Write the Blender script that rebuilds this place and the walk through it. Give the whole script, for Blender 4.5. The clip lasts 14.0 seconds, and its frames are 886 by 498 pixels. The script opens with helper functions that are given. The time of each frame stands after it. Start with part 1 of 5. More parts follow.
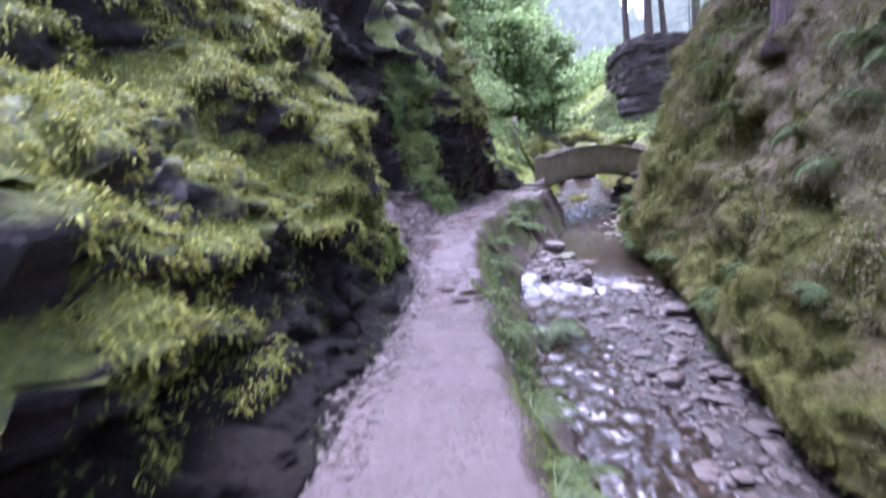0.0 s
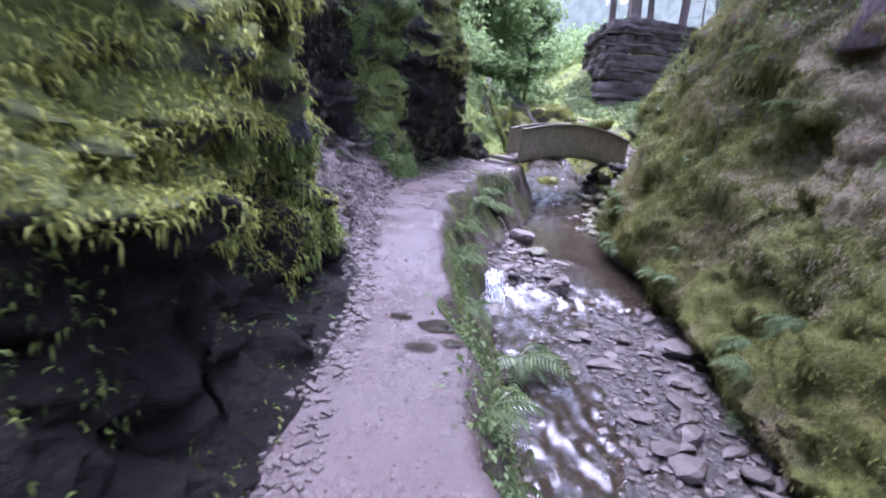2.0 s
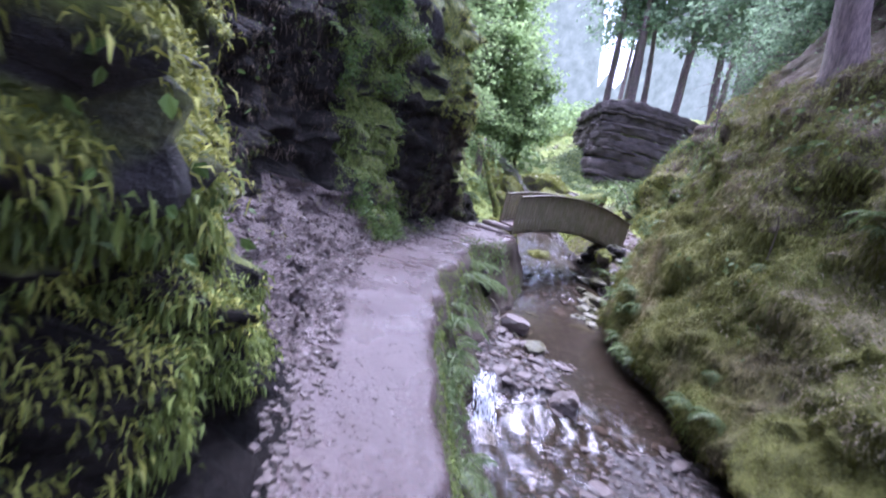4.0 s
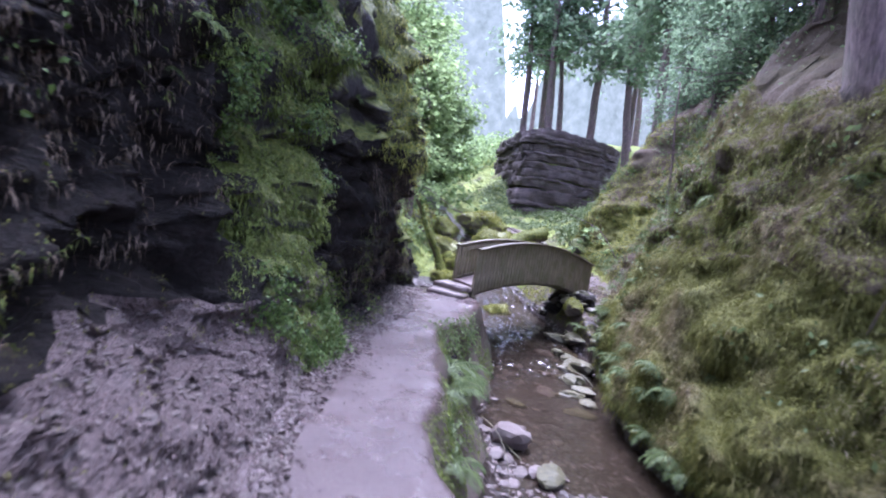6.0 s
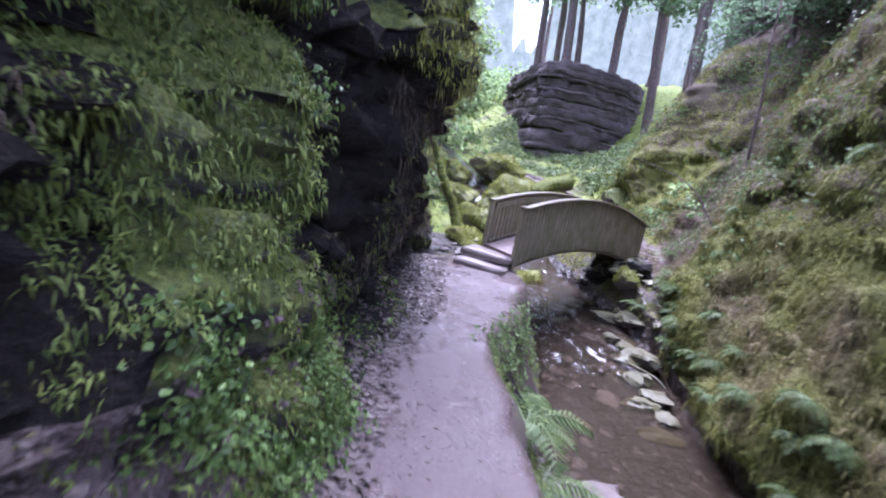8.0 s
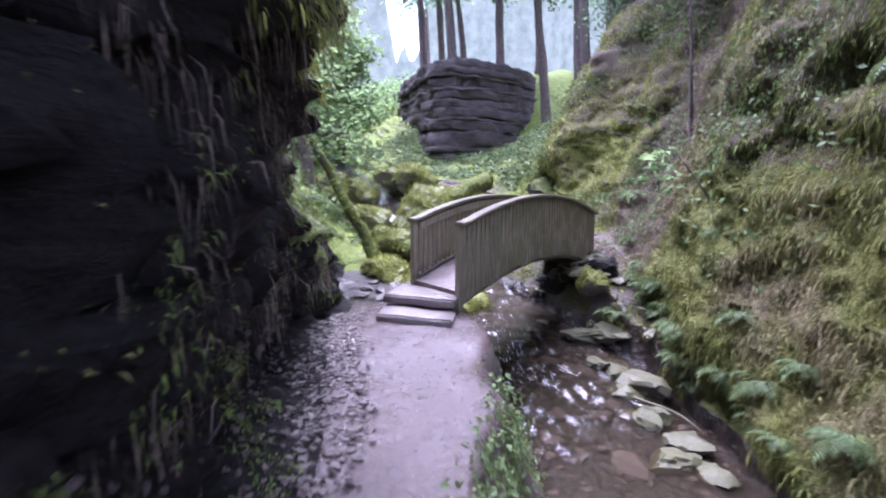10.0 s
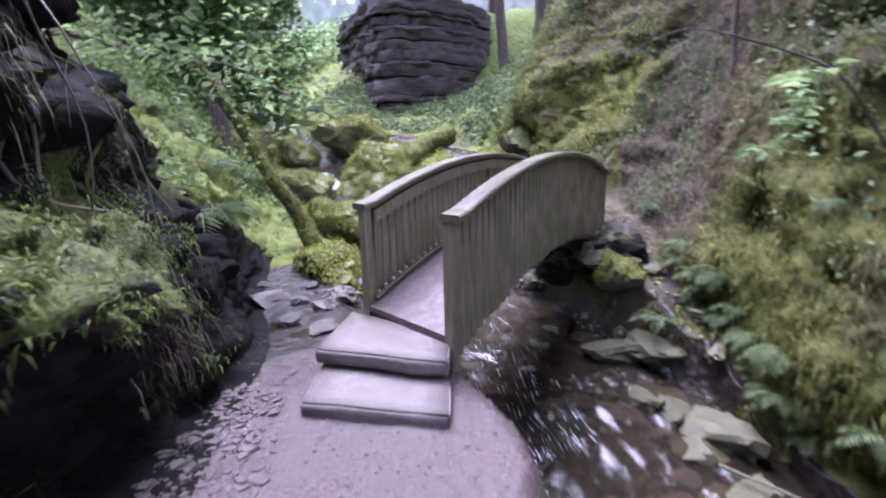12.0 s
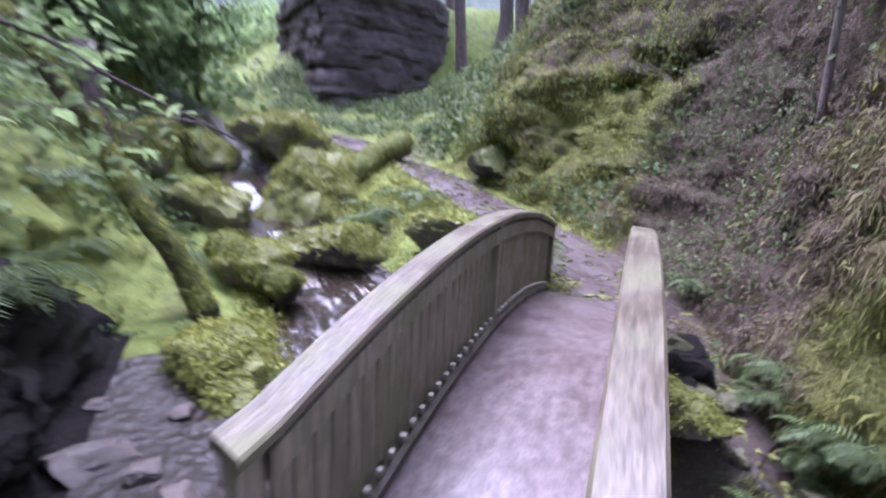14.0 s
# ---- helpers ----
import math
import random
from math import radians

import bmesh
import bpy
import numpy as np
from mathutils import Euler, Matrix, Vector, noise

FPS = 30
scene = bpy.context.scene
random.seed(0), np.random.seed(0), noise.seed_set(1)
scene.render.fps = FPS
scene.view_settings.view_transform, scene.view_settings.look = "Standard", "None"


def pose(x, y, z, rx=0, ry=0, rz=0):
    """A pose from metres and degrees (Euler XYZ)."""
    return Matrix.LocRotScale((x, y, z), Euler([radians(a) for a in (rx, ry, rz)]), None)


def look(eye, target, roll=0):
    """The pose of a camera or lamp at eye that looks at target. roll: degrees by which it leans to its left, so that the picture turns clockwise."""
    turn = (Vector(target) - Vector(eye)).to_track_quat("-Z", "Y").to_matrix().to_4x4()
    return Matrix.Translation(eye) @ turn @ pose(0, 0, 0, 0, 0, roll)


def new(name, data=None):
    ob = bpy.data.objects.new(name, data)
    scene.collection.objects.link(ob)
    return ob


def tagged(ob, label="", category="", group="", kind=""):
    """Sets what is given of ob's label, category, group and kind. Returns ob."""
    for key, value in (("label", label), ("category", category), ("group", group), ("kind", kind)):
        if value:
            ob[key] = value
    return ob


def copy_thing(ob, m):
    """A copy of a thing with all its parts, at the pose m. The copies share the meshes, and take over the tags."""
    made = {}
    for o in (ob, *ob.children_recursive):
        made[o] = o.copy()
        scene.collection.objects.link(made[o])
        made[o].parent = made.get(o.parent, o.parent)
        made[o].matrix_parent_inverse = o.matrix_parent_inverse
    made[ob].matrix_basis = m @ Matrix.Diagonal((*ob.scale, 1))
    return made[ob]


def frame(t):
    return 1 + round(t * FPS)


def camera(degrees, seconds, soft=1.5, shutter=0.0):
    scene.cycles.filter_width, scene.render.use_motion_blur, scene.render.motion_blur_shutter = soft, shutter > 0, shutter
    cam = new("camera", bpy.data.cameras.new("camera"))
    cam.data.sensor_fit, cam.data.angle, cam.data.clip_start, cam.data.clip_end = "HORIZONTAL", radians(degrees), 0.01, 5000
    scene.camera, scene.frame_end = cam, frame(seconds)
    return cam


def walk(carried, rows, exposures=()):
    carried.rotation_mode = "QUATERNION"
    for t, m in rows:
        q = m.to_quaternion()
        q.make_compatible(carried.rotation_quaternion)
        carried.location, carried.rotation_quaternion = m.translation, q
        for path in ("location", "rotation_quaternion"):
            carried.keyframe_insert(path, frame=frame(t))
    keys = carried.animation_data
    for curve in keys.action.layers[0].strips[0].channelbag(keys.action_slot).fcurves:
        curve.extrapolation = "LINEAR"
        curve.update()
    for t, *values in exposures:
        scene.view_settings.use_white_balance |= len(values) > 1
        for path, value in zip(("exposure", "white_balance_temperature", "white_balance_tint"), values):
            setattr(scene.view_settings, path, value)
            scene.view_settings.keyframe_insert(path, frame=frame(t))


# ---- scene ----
cam = camera(84.5, 14.0, 2.0, 0.6)
PATH = [
    (0, (0.904, -2.182, 1.383), (0.705, -0.222, 1.042), -3.7),
    (0.5, (0.876, -1.723, 1.511), (0.717, 0.265, 1.352), -4.0),
    (1, (0.771, -1.18, 1.463), (0.646, 0.806, 1.264), 0.9),
    (1.5, (0.543, -0.35, 1.432), (0.561, 1.604, 1.005), 6.1),
    (2, (0.477, 0.307, 1.317), (0.53, 2.242, 0.817), 6.7),
    (2.5, (0.396, 0.855, 1.25), (0.591, 2.758, 0.665), 5.8),
    (3, (0.355, 1.304, 1.237), (0.599, 3.212, 0.688), 4.5),
    (3.5, (0.255, 1.966, 1.319), (0.465, 3.876, 0.766), 11.6),
    (4, (0.213, 2.371, 1.333), (0.349, 4.348, 1.056), 14.3),
    (6.3, (-0.311, 5.792, 1.716), (0.124, 7.743, 1.64), 9.3),
    (6.5, (-0.349, 6.103, 1.727), (0.012, 8.065, 1.584), 9.8),
    (7, (-0.365, 6.93, 1.779), (0.262, 8.829, 1.754), 5.0),
    (7.5, (-0.323, 7.488, 1.775), (0.224, 9.412, 1.748), 7.4),
    (8, (-0.326, 8.194, 1.737), (0.154, 10.111, 1.428), 11.1),
    (8.5, (-0.062, 8.841, 1.698), (0.535, 10.73, 1.429), 4.2),
    (9, (0.093, 9.357, 1.708), (0.771, 11.23, 1.526), 4.5),
    (11.5, (1.143, 12.804, 1.799), (2.054, 14.546, 1.427), -5.5),
    (12, (1.374, 13.344, 1.833), (2.308, 15.067, 1.430), -1.5),
    (12.5, (1.55, 13.955, 1.85), (2.356, 15.732, 1.492), 4.0),
    (13, (1.764, 14.689, 1.893), (2.712, 16.408, 1.512), 7.5),
    (13.5, (2.091, 15.244, 1.976), (3.066, 16.974, 1.801), -2.6),
    (14, (2.450, 15.896, 2.263), (3.638, 17.531, 1.839), 3.1),
]
SKY, SUN, EXPOSURE = 0.15, 2.6, 2.3
walk(cam, [(t, look(eye, target, roll)) for t, eye, target, roll in PATH], [(0, EXPOSURE + 0.1, 5100, 36), (4, EXPOSURE, 5050, 34), (9, EXPOSURE + 0.1, 5050, 34), (11.5, EXPOSURE - 0.1, 5150, 36), (14, EXPOSURE - 0.25, 5100, 37)])
# ---------------------------------------------------------------- world and light
world = bpy.data.worlds.new("sky")
scene.world = world
world.use_nodes = True
wn, wl = world.node_tree.nodes, world.node_tree.links
wn.clear()
sky = wn.new("ShaderNodeTexSky")
sky.sky_type, sky.sun_disc = "NISHITA", False
sky.sun_elevation, sky.sun_rotation = radians(70), radians(-3)
sky.air_density, sky.dust_density, sky.ozone_density = 1.0, 4.0, 1.0
soften = wn.new("ShaderNodeMixRGB")
soften.inputs[0].default_value = 0.55
soften.inputs[2].default_value = (8.0, 8.3, 9.0, 1)
bgn = wn.new("ShaderNodeBackground")
bgn.inputs[1].default_value = SKY
won = wn.new("ShaderNodeOutputWorld")
wl.new(sky.outputs[0], soften.inputs[1])
wl.new(soften.outputs[0], bgn.inputs[0])
wl.new(bgn.outputs[0], won.inputs[0])
sun = new("sun", bpy.data.lights.new("sun", "SUN"))
sun.data.energy, sun.data.angle, sun.data.color = SUN, radians(40), (1.0, 0.97, 0.92)
sun.matrix_world = look((1, 46, 100), (3, 10, 0))


# ---------------------------------------------------------------- materials
class Nodes:
    """A small builder of node materials."""

    def __init__(self, name):
        self.mat = bpy.data.materials.new(name)
        self.mat.use_nodes = True
        self.n, self.l = self.mat.node_tree.nodes, self.mat.node_tree.links
        self.bsdf = self.n["Principled BSDF"]
        self.pos = self.n.new("ShaderNodeNewGeometry")

    def put(self, value, socket):
        if hasattr(value, "is_linked"):
            self.l.new(value, socket)
        elif isinstance(value, tuple):
            socket.default_value = (*value, 1)[:4]
        else:
            socket.default_value = value

    def noise(self, scale, detail=5, rough=0.6, stretch=None):
        node = self.n.new("ShaderNodeTexNoise")
        node.inputs["Scale"].default_value, node.inputs["Detail"].default_value = scale, detail
        node.inputs["Roughness"].default_value = rough
        src = self.pos.outputs["Position"]
        if stretch:
            m = self.n.new("ShaderNodeVectorMath")
            m.operation = "MULTIPLY"
            self.l.new(src, m.inputs[0])
            m.inputs[1].default_value = stretch
            src = m.outputs[0]
        self.l.new(src, node.inputs["Vector"])
        return node.outputs["Fac"]

    def own(self, scale, stretch, detail=6):
        node, m, co = self.n.new("ShaderNodeTexNoise"), self.n.new("ShaderNodeVectorMath"), self.n.new("ShaderNodeTexCoord")
        m.operation = "MULTIPLY"
        m.inputs[1].default_value = stretch
        self.l.new(co.outputs["Object"], m.inputs[0])
        self.l.new(m.outputs[0], node.inputs["Vector"])
        node.inputs["Scale"].default_value, node.inputs["Detail"].default_value = scale, detail
        return node.outputs["Fac"]

    def voronoi(self, scale):
        node = self.n.new("ShaderNodeTexVoronoi")
        node.inputs["Scale"].default_value = scale
        self.l.new(self.pos.outputs["Position"], node.inputs["Vector"])
        return node.outputs["Color"], node.outputs["Distance"]

    def ramp(self, fac, *stops):
        node = self.n.new("ShaderNodeValToRGB")
        self.l.new(fac, node.inputs[0])
        e = node.color_ramp.elements
        while len(e) < len(stops):
            e.new(0.5)
        for k, (p, c) in enumerate(stops):
            e[k].position = p
            e[k].color = (*c, 1) if isinstance(c, tuple) else (c, c, c, 1)
        return node.outputs[0]

    def mix(self, fac, a, b, mode="MIX"):
        node = self.n.new("ShaderNodeMixRGB")
        node.blend_type = mode
        self.put(fac, node.inputs[0])
        self.put(a, node.inputs[1])
        self.put(b, node.inputs[2])
        return node.outputs[0]

    def math(self, op, a, b=0.0):
        node = self.n.new("ShaderNodeMath")
        node.operation = op
        self.put(a, node.inputs[0])
        self.put(b, node.inputs[1])
        return node.outputs[0]

    def up(self):
        node = self.n.new("ShaderNodeSeparateXYZ")
        self.l.new(self.pos.outputs["Normal"], node.inputs[0])
        return node.outputs["Z"]

    def island(self):
        return self.pos.outputs["Random Per Island"]

    def piece(self):
        return self.n.new("ShaderNodeObjectInfo").outputs["Random"]

    def done(self, color, rough=0.8, bump=None, strength=0.5, distance=0.02, metal=0.0, spec=0.5):
        self.put(color, self.bsdf.inputs["Base Color"])
        self.put(rough, self.bsdf.inputs["Roughness"])
        self.bsdf.inputs["Metallic"].default_value = metal
        self.bsdf.inputs["Specular IOR Level"].default_value = spec
        if bump is not None:
            b = self.n.new("ShaderNodeBump")
            b.inputs["Strength"].default_value, b.inputs["Distance"].default_value = strength, distance
            self.l.new(bump, b.inputs["Height"])
            self.l.new(b.outputs[0], self.bsdf.inputs["Normal"])
        return self.mat


def leafy(name, dark, light, dry=None, share=0.15, through_light=0.35, rough=0.55):
    """Blades and leaves: each one takes its own green, and lets some light through."""
    k = Nodes(name)
    col = k.ramp(k.island(), (0.0, dark), (1.0, light))
    col = k.mix(k.ramp(k.noise(0.9, 3), (0.35, 0.0), (0.7, 0.6)), col, tuple(0.6 * c for c in light))
    if dry:
        col = k.mix(k.ramp(k.noise(0.55, 4), (0.62 - share, 0.0), (0.72 - share * 0.5, 0.85)), col, dry)
    k.done(col, rough, spec=0.3)
    t = k.n.new("ShaderNodeBsdfTranslucent")
    k.l.new(col, t.inputs[0])
    m = k.n.new("ShaderNodeMixShader")
    m.inputs[0].default_value = through_light
    k.l.new(k.bsdf.outputs[0], m.inputs[1])
    k.l.new(t.outputs[0], m.inputs[2])
    k.l.new(m.outputs[0], k.n["Material Output"].inputs[0])
    return k.mat


def make_path():
    k = Nodes("wet_gravel_path")
    big, fine = k.noise(0.9, 4), k.noise(60, 8, 0.78)
    col = k.ramp(fine, (0.3, (0.032, 0.022, 0.02)), (0.55, (0.09, 0.064, 0.06)), (0.75, (0.19, 0.145, 0.139)))
    col = k.mix(k.ramp(big, (0.38, 0.0), (0.68, 0.75)), col, (0.066, 0.048, 0.047))
    vc, vd = k.voronoi(30)
    col = k.mix(0.25, col, k.ramp(vd, (0.1, (0.18, 0.14, 0.134)), (0.6, (0.07, 0.049, 0.044))))
    wet = k.ramp(k.noise(1.3, 5), (0.4, 0.16), (0.62, 0.46))
    return k.done(col, wet, k.mix(0.35, fine, vd), 0.6, 0.02)


def make_soil():
    k = Nodes("mossy_soil")
    a, f = k.noise(1.6, 5), k.noise(26, 6, 0.7)
    col = k.ramp(f, (0.3, (0.025, 0.017, 0.013)), (0.7, (0.095, 0.066, 0.05)))
    col = k.mix(k.ramp(a, (0.52, 0.0), (0.68, 0.85)), col, k.ramp(f, (0.3, (0.022, 0.036, 0.01)), (0.75, (0.09, 0.11, 0.03))))
    return k.done(col, 0.75, f, 0.8, 0.03)


def make_litter():
    k = Nodes("leaf_litter_slope")
    vc, vd = k.voronoi(42)
    f = k.noise(30, 6, 0.7)
    col = k.ramp(f, (0.25, (0.022, 0.014, 0.012)), (0.5, (0.07, 0.048, 0.043)), (0.75, (0.17, 0.125, 0.112)))
    col = k.mix(0.28, col, k.ramp(vd, (0.1, (0.13, 0.095, 0.085)), (0.55, (0.03, 0.019, 0.017))))
    return k.done(col, 0.7, k.mix(0.5, f, vd), 0.9, 0.04)


def make_bed():
    k = Nodes("stony_stream_bed")
    vc, vd = k.voronoi(9)
    f = k.noise(20, 6, 0.65)
    col = k.ramp(f, (0.3, (0.010, 0.0065, 0.0045)), (0.7, (0.042, 0.027, 0.018)))
    col = k.mix(0.4, col, k.ramp(vd, (0.1, (0.06, 0.043, 0.033)), (0.5, (0.010, 0.007, 0.005))))
    return k.done(col, 0.35, k.mix(0.6, f, vd), 0.9, 0.06)


def make_rock(name, moss, dark=(0.018, 0.016, 0.018), light=(0.08, 0.07, 0.072), lo=0.35, hi=0.6, wet=0.45, spec=0.35):
    """Layered dark rock; moss settles where it faces up and in patches."""
    k = Nodes(name)
    strata, f = k.noise(2.2, 6, 0.65, (0.6, 0.6, 3.5)), k.noise(14, 7, 0.7)
    col = k.ramp(k.mix(0.5, strata, f), (0.36, dark), (0.66, light))
    green = k.ramp(f, (0.3, (0.03, 0.045, 0.012)), (0.55, (0.13, 0.15, 0.03)), (0.75, (0.27, 0.285, 0.07)))
    where = k.math("ADD", k.math("MULTIPLY", k.up(), 0.45), k.math("MULTIPLY", k.noise(0.8, 5), moss))
    col = k.mix(k.ramp(where, (lo, 0.0), (hi, 1.0)), col, green)
    return k.done(col, k.ramp(k.noise(1.2), (0.4, wet), (0.65, 0.85)), k.mix(0.5, strata, f), 1.0, 0.14, spec=spec)


def make_moss(name, dark, light, brown, share):
    k = Nodes(name)
    f, m, b = k.noise(22, 7, 0.75), k.noise(3.5, 5), k.noise(0.55, 5)
    col = k.ramp(k.mix(0.5, f, m), (0.32, dark), (0.68, light))
    col = k.mix(k.ramp(b, (0.58 - share, 0.0), (0.68 - share * 0.4, 0.85)), col, k.ramp(f, (0.3, tuple(c * 0.3 for c in brown)), (0.75, brown)))
    return k.done(col, 0.85, k.mix(0.45, f, m), 1.0, 0.08, spec=0.25)


def make_wood(name, dark, light, stretch, green=0.0, rough=0.6):
    k = Nodes(name)
    g, f = k.own(9, stretch), k.noise(3, 4)
    col = k.ramp(g, (0.32, dark), (0.68, light))
    col = k.mix(k.ramp(k.own(30, stretch), (0.5, 0.0), (0.7, 0.5)), col, tuple(0.5 * c for c in dark))
    col = k.mix(k.math("MULTIPLY", k.ramp(f, (0.45, 0.0), (0.65, 1.0)), green), col, (0.13, 0.135, 0.05))
    col = k.mix(k.math("MULTIPLY", k.piece(), 0.35), col, tuple(c * 0.5 for c in light))
    return k.done(col, k.ramp(f, (0.4, rough - 0.15), (0.6, rough + 0.15)), g, 0.4, 0.01)


def make_bark():
    k = Nodes("conifer_bark")
    g, f = k.noise(7, 6, 0.7, (3, 3, 0.5)), k.noise(0.9, 4)
    col = k.ramp(g, (0.3, (0.05, 0.035, 0.035)), (0.7, (0.24, 0.17, 0.165)))
    col = k.mix(k.ramp(f, (0.5, 0.0), (0.7, 0.5)), col, (0.09, 0.11, 0.05))
    return k.done(col, 0.9, g, 1.0, 0.05)


def make_stone(name, dark, light, moss):
    k = Nodes(name)
    f = k.noise(16, 7, 0.7)
    col = k.ramp(f, (0.3, dark), (0.72, light))
    col = k.mix(0.5, col, k.mix(k.island(), tuple(0.5 * c for c in light), light))
    col = k.mix(k.math("MULTIPLY", k.piece(), 0.4), col, tuple(0.6 * c for c in dark))
    where = k.math("ADD", k.math("MULTIPLY", k.up(), 0.4), k.math("MULTIPLY", k.noise(2.5, 5), 0.9))
    col = k.mix(k.math("MULTIPLY", k.ramp(where, (0.38, 0.0), (0.6, 1.0)), moss), col, k.ramp(f, (0.3, (0.05, 0.062, 0.012)), (0.7, (0.25, 0.255, 0.055))))
    return k.done(col, k.ramp(k.noise(2), (0.4, 0.3), (0.6, 0.65)), f, 0.7, 0.03)


def make_water():
    k = Nodes("stream_water")
    k.bsdf.inputs["Transmission Weight"].default_value = 0.93
    k.bsdf.inputs["IOR"].default_value = 1.4
    r, s = k.noise(5, 4, 0.6, (1.6, 0.8, 1)), k.noise(17, 3, 0.6, (1.5, 0.8, 1))
    return k.done((0.17, 0.13, 0.09), 0.04, k.mix(0.5, r, s), 1.0, 0.016)


def make_foam():
    k = Nodes("broken_white_water")
    f = k.noise(14, 6, 0.7, (2.5, 1, 1))
    return k.done(k.ramp(f, (0.35, (0.32, 0.33, 0.36)), (0.6, (0.82, 0.84, 0.88))), 0.25, f, 0.8, 0.04)


PATH_M, SOIL, LITTER, BED = make_path(), make_soil(), make_litter(), make_bed()
CLIFF = make_rock("mossy_cliff_rock", 1.05, (0.01, 0.009, 0.009), (0.06, 0.05, 0.05), lo=0.46, hi=0.66)
# Bare rock, darkened past its own wet tone to hold the overhang's shade.
BARE = make_rock("bare_dark_shaded_rock", 0.6, (0.004, 0.0035, 0.003), (0.025, 0.02, 0.0175), 0.9, 1.15, 0.5, 0.14)
OUTCROP = make_rock("layered_outcrop_rock", 0.7, (0.02, 0.017, 0.018), (0.16, 0.12, 0.115), 0.72, 0.95, 0.7)
WALL_MOSS = make_moss("moss_wall", (0.026, 0.03, 0.007), (0.19, 0.19, 0.045), (0.22, 0.17, 0.11), 0.06)
SLOPE_BROWN = make_moss("needle_litter_slope", (0.03, 0.025, 0.014), (0.125, 0.106, 0.056), (0.15, 0.108, 0.08), 0.28)
PALE_TURF = make_moss("pale_turf", (0.05, 0.046, 0.022), (0.28, 0.245, 0.13), (0.36, 0.285, 0.20), 0.16)
PALE_BLADE = leafy("pale_blade", (0.12, 0.10, 0.055), (0.45, 0.385, 0.25), None, 0, 0.2, 0.8)
VALLEY_MOSS = make_moss("bright_valley_moss", (0.05, 0.075, 0.016), (0.31, 0.36, 0.085), (0.14, 0.12, 0.08), 0.04)
MOSS_BLADE = leafy("moss_blade", (0.042, 0.047, 0.011), (0.225, 0.225, 0.05), (0.22, 0.17, 0.10), 0.12, 0.25, 0.8)
# Darker green growth; for low shaded spots the shade is in this colour.
SHADE_BLADE = leafy("shade_blade", (0.03, 0.05, 0.01), (0.21, 0.26, 0.055), None, 0, 0.25, 0.7)
LUSH_BLADE = leafy("lush_blade", (0.06, 0.076, 0.013), (0.38, 0.39, 0.08), None, 0, 0.3, 0.7)
DRY_BLADE = leafy("dry_blade", (0.05, 0.037, 0.025), (0.22, 0.17, 0.12), None, 0, 0.2, 0.8)
IVY_LEAF = leafy("ivy_leaf", (0.03, 0.057, 0.014), (0.145, 0.22, 0.055), None, 0, 0.25, 0.5)
FERN_LEAF = leafy("fern_leaf", (0.055, 0.088, 0.03), (0.20, 0.26, 0.10), None, 0, 0.35)
TREE_LEAF = leafy("tree_leaf", (0.07, 0.12, 0.04), (0.38, 0.50, 0.21), None, 0, 0.58)
NEEDLE = leafy("conifer_needle", (0.07, 0.12, 0.06), (0.28, 0.38, 0.22), None, 0, 0.62)
BARK = make_bark()
MOSSY_BARK = make_rock("mossy_bark", 1.2, (0.04, 0.03, 0.02), (0.13, 0.10, 0.07), 0.45, 0.62, 0.8)
ROOT = make_stone("pale_root_bark", (0.06, 0.045, 0.04), (0.24, 0.19, 0.17), 0.4)
STONE = make_stone("wet_grey_stone", (0.035, 0.026, 0.024), (0.18, 0.137, 0.128), 0.05)
MOSS_STONE = make_stone("mossy_stone", (0.06, 0.05, 0.045), (0.26, 0.22, 0.19), 1.0)
SLAB = make_stone("worn_step_slab", (0.10, 0.077, 0.072), (0.25, 0.203, 0.193), 0.05)
POOL_STONE = make_stone("pool_stone", (0.024, 0.019, 0.015), (0.105, 0.085, 0.07), 0.3)
PALE_STONE = make_stone("pale_pool_stone", (0.026, 0.021, 0.016), (0.11, 0.092, 0.07), 0.25)
BOARD = make_wood("weathered_board", (0.12, 0.10, 0.065), (0.29, 0.245, 0.17), (5, 5, 0.35), 0.6)
CAP = make_wood("weathered_handrail", (0.065, 0.05, 0.033), (0.155, 0.125, 0.088), (0.25, 5, 5), 0.5, 0.5)
DECK = make_wood("bridge_deck", (0.07, 0.05, 0.046), (0.15, 0.112, 0.107), (1.2, 2, 3), 0.0, 0.5)
BEAM = make_wood("dark_bridge_beam", (0.05, 0.04, 0.03), (0.13, 0.10, 0.075), (0.4, 4, 4), 0.3)
WATER, FOAM = make_water(), make_foam()


# ---------------------------------------------------------------- helpers
def lattice(ix, iy, iz, seed):
    h = (ix * 374761393 + iy * 668265263 + iz * 2147483647 + seed * 144665) & 0xFFFFFFFF
    h = ((h ^ (h >> 13)) * 1274126177) & 0xFFFFFFFF
    h = ((h ^ (h >> 16)) * 2246822519) & 0xFFFFFFFF
    return ((h ^ (h >> 15)) & 0xFFFF) / 32767.5 - 1.0


def vnoise(p, seed=0):
    """Value noise, from -1 to 1, at the rows of p."""
    p = np.asarray(p, float)
    i = np.floor(p).astype(np.int64)
    f = p - i
    f = f * f * (3 - 2 * f)
    out = 0.0
    for dx in (0, 1):
        for dy in (0, 1):
            for dz in (0, 1):
                w = (f[:, 0] if dx else 1 - f[:, 0]) * (f[:, 1] if dy else 1 - f[:, 1]) * (f[:, 2] if dz else 1 - f[:, 2])
                out = out + w * lattice(i[:, 0] + dx, i[:, 1] + dy, i[:, 2] + dz, seed)
    return out


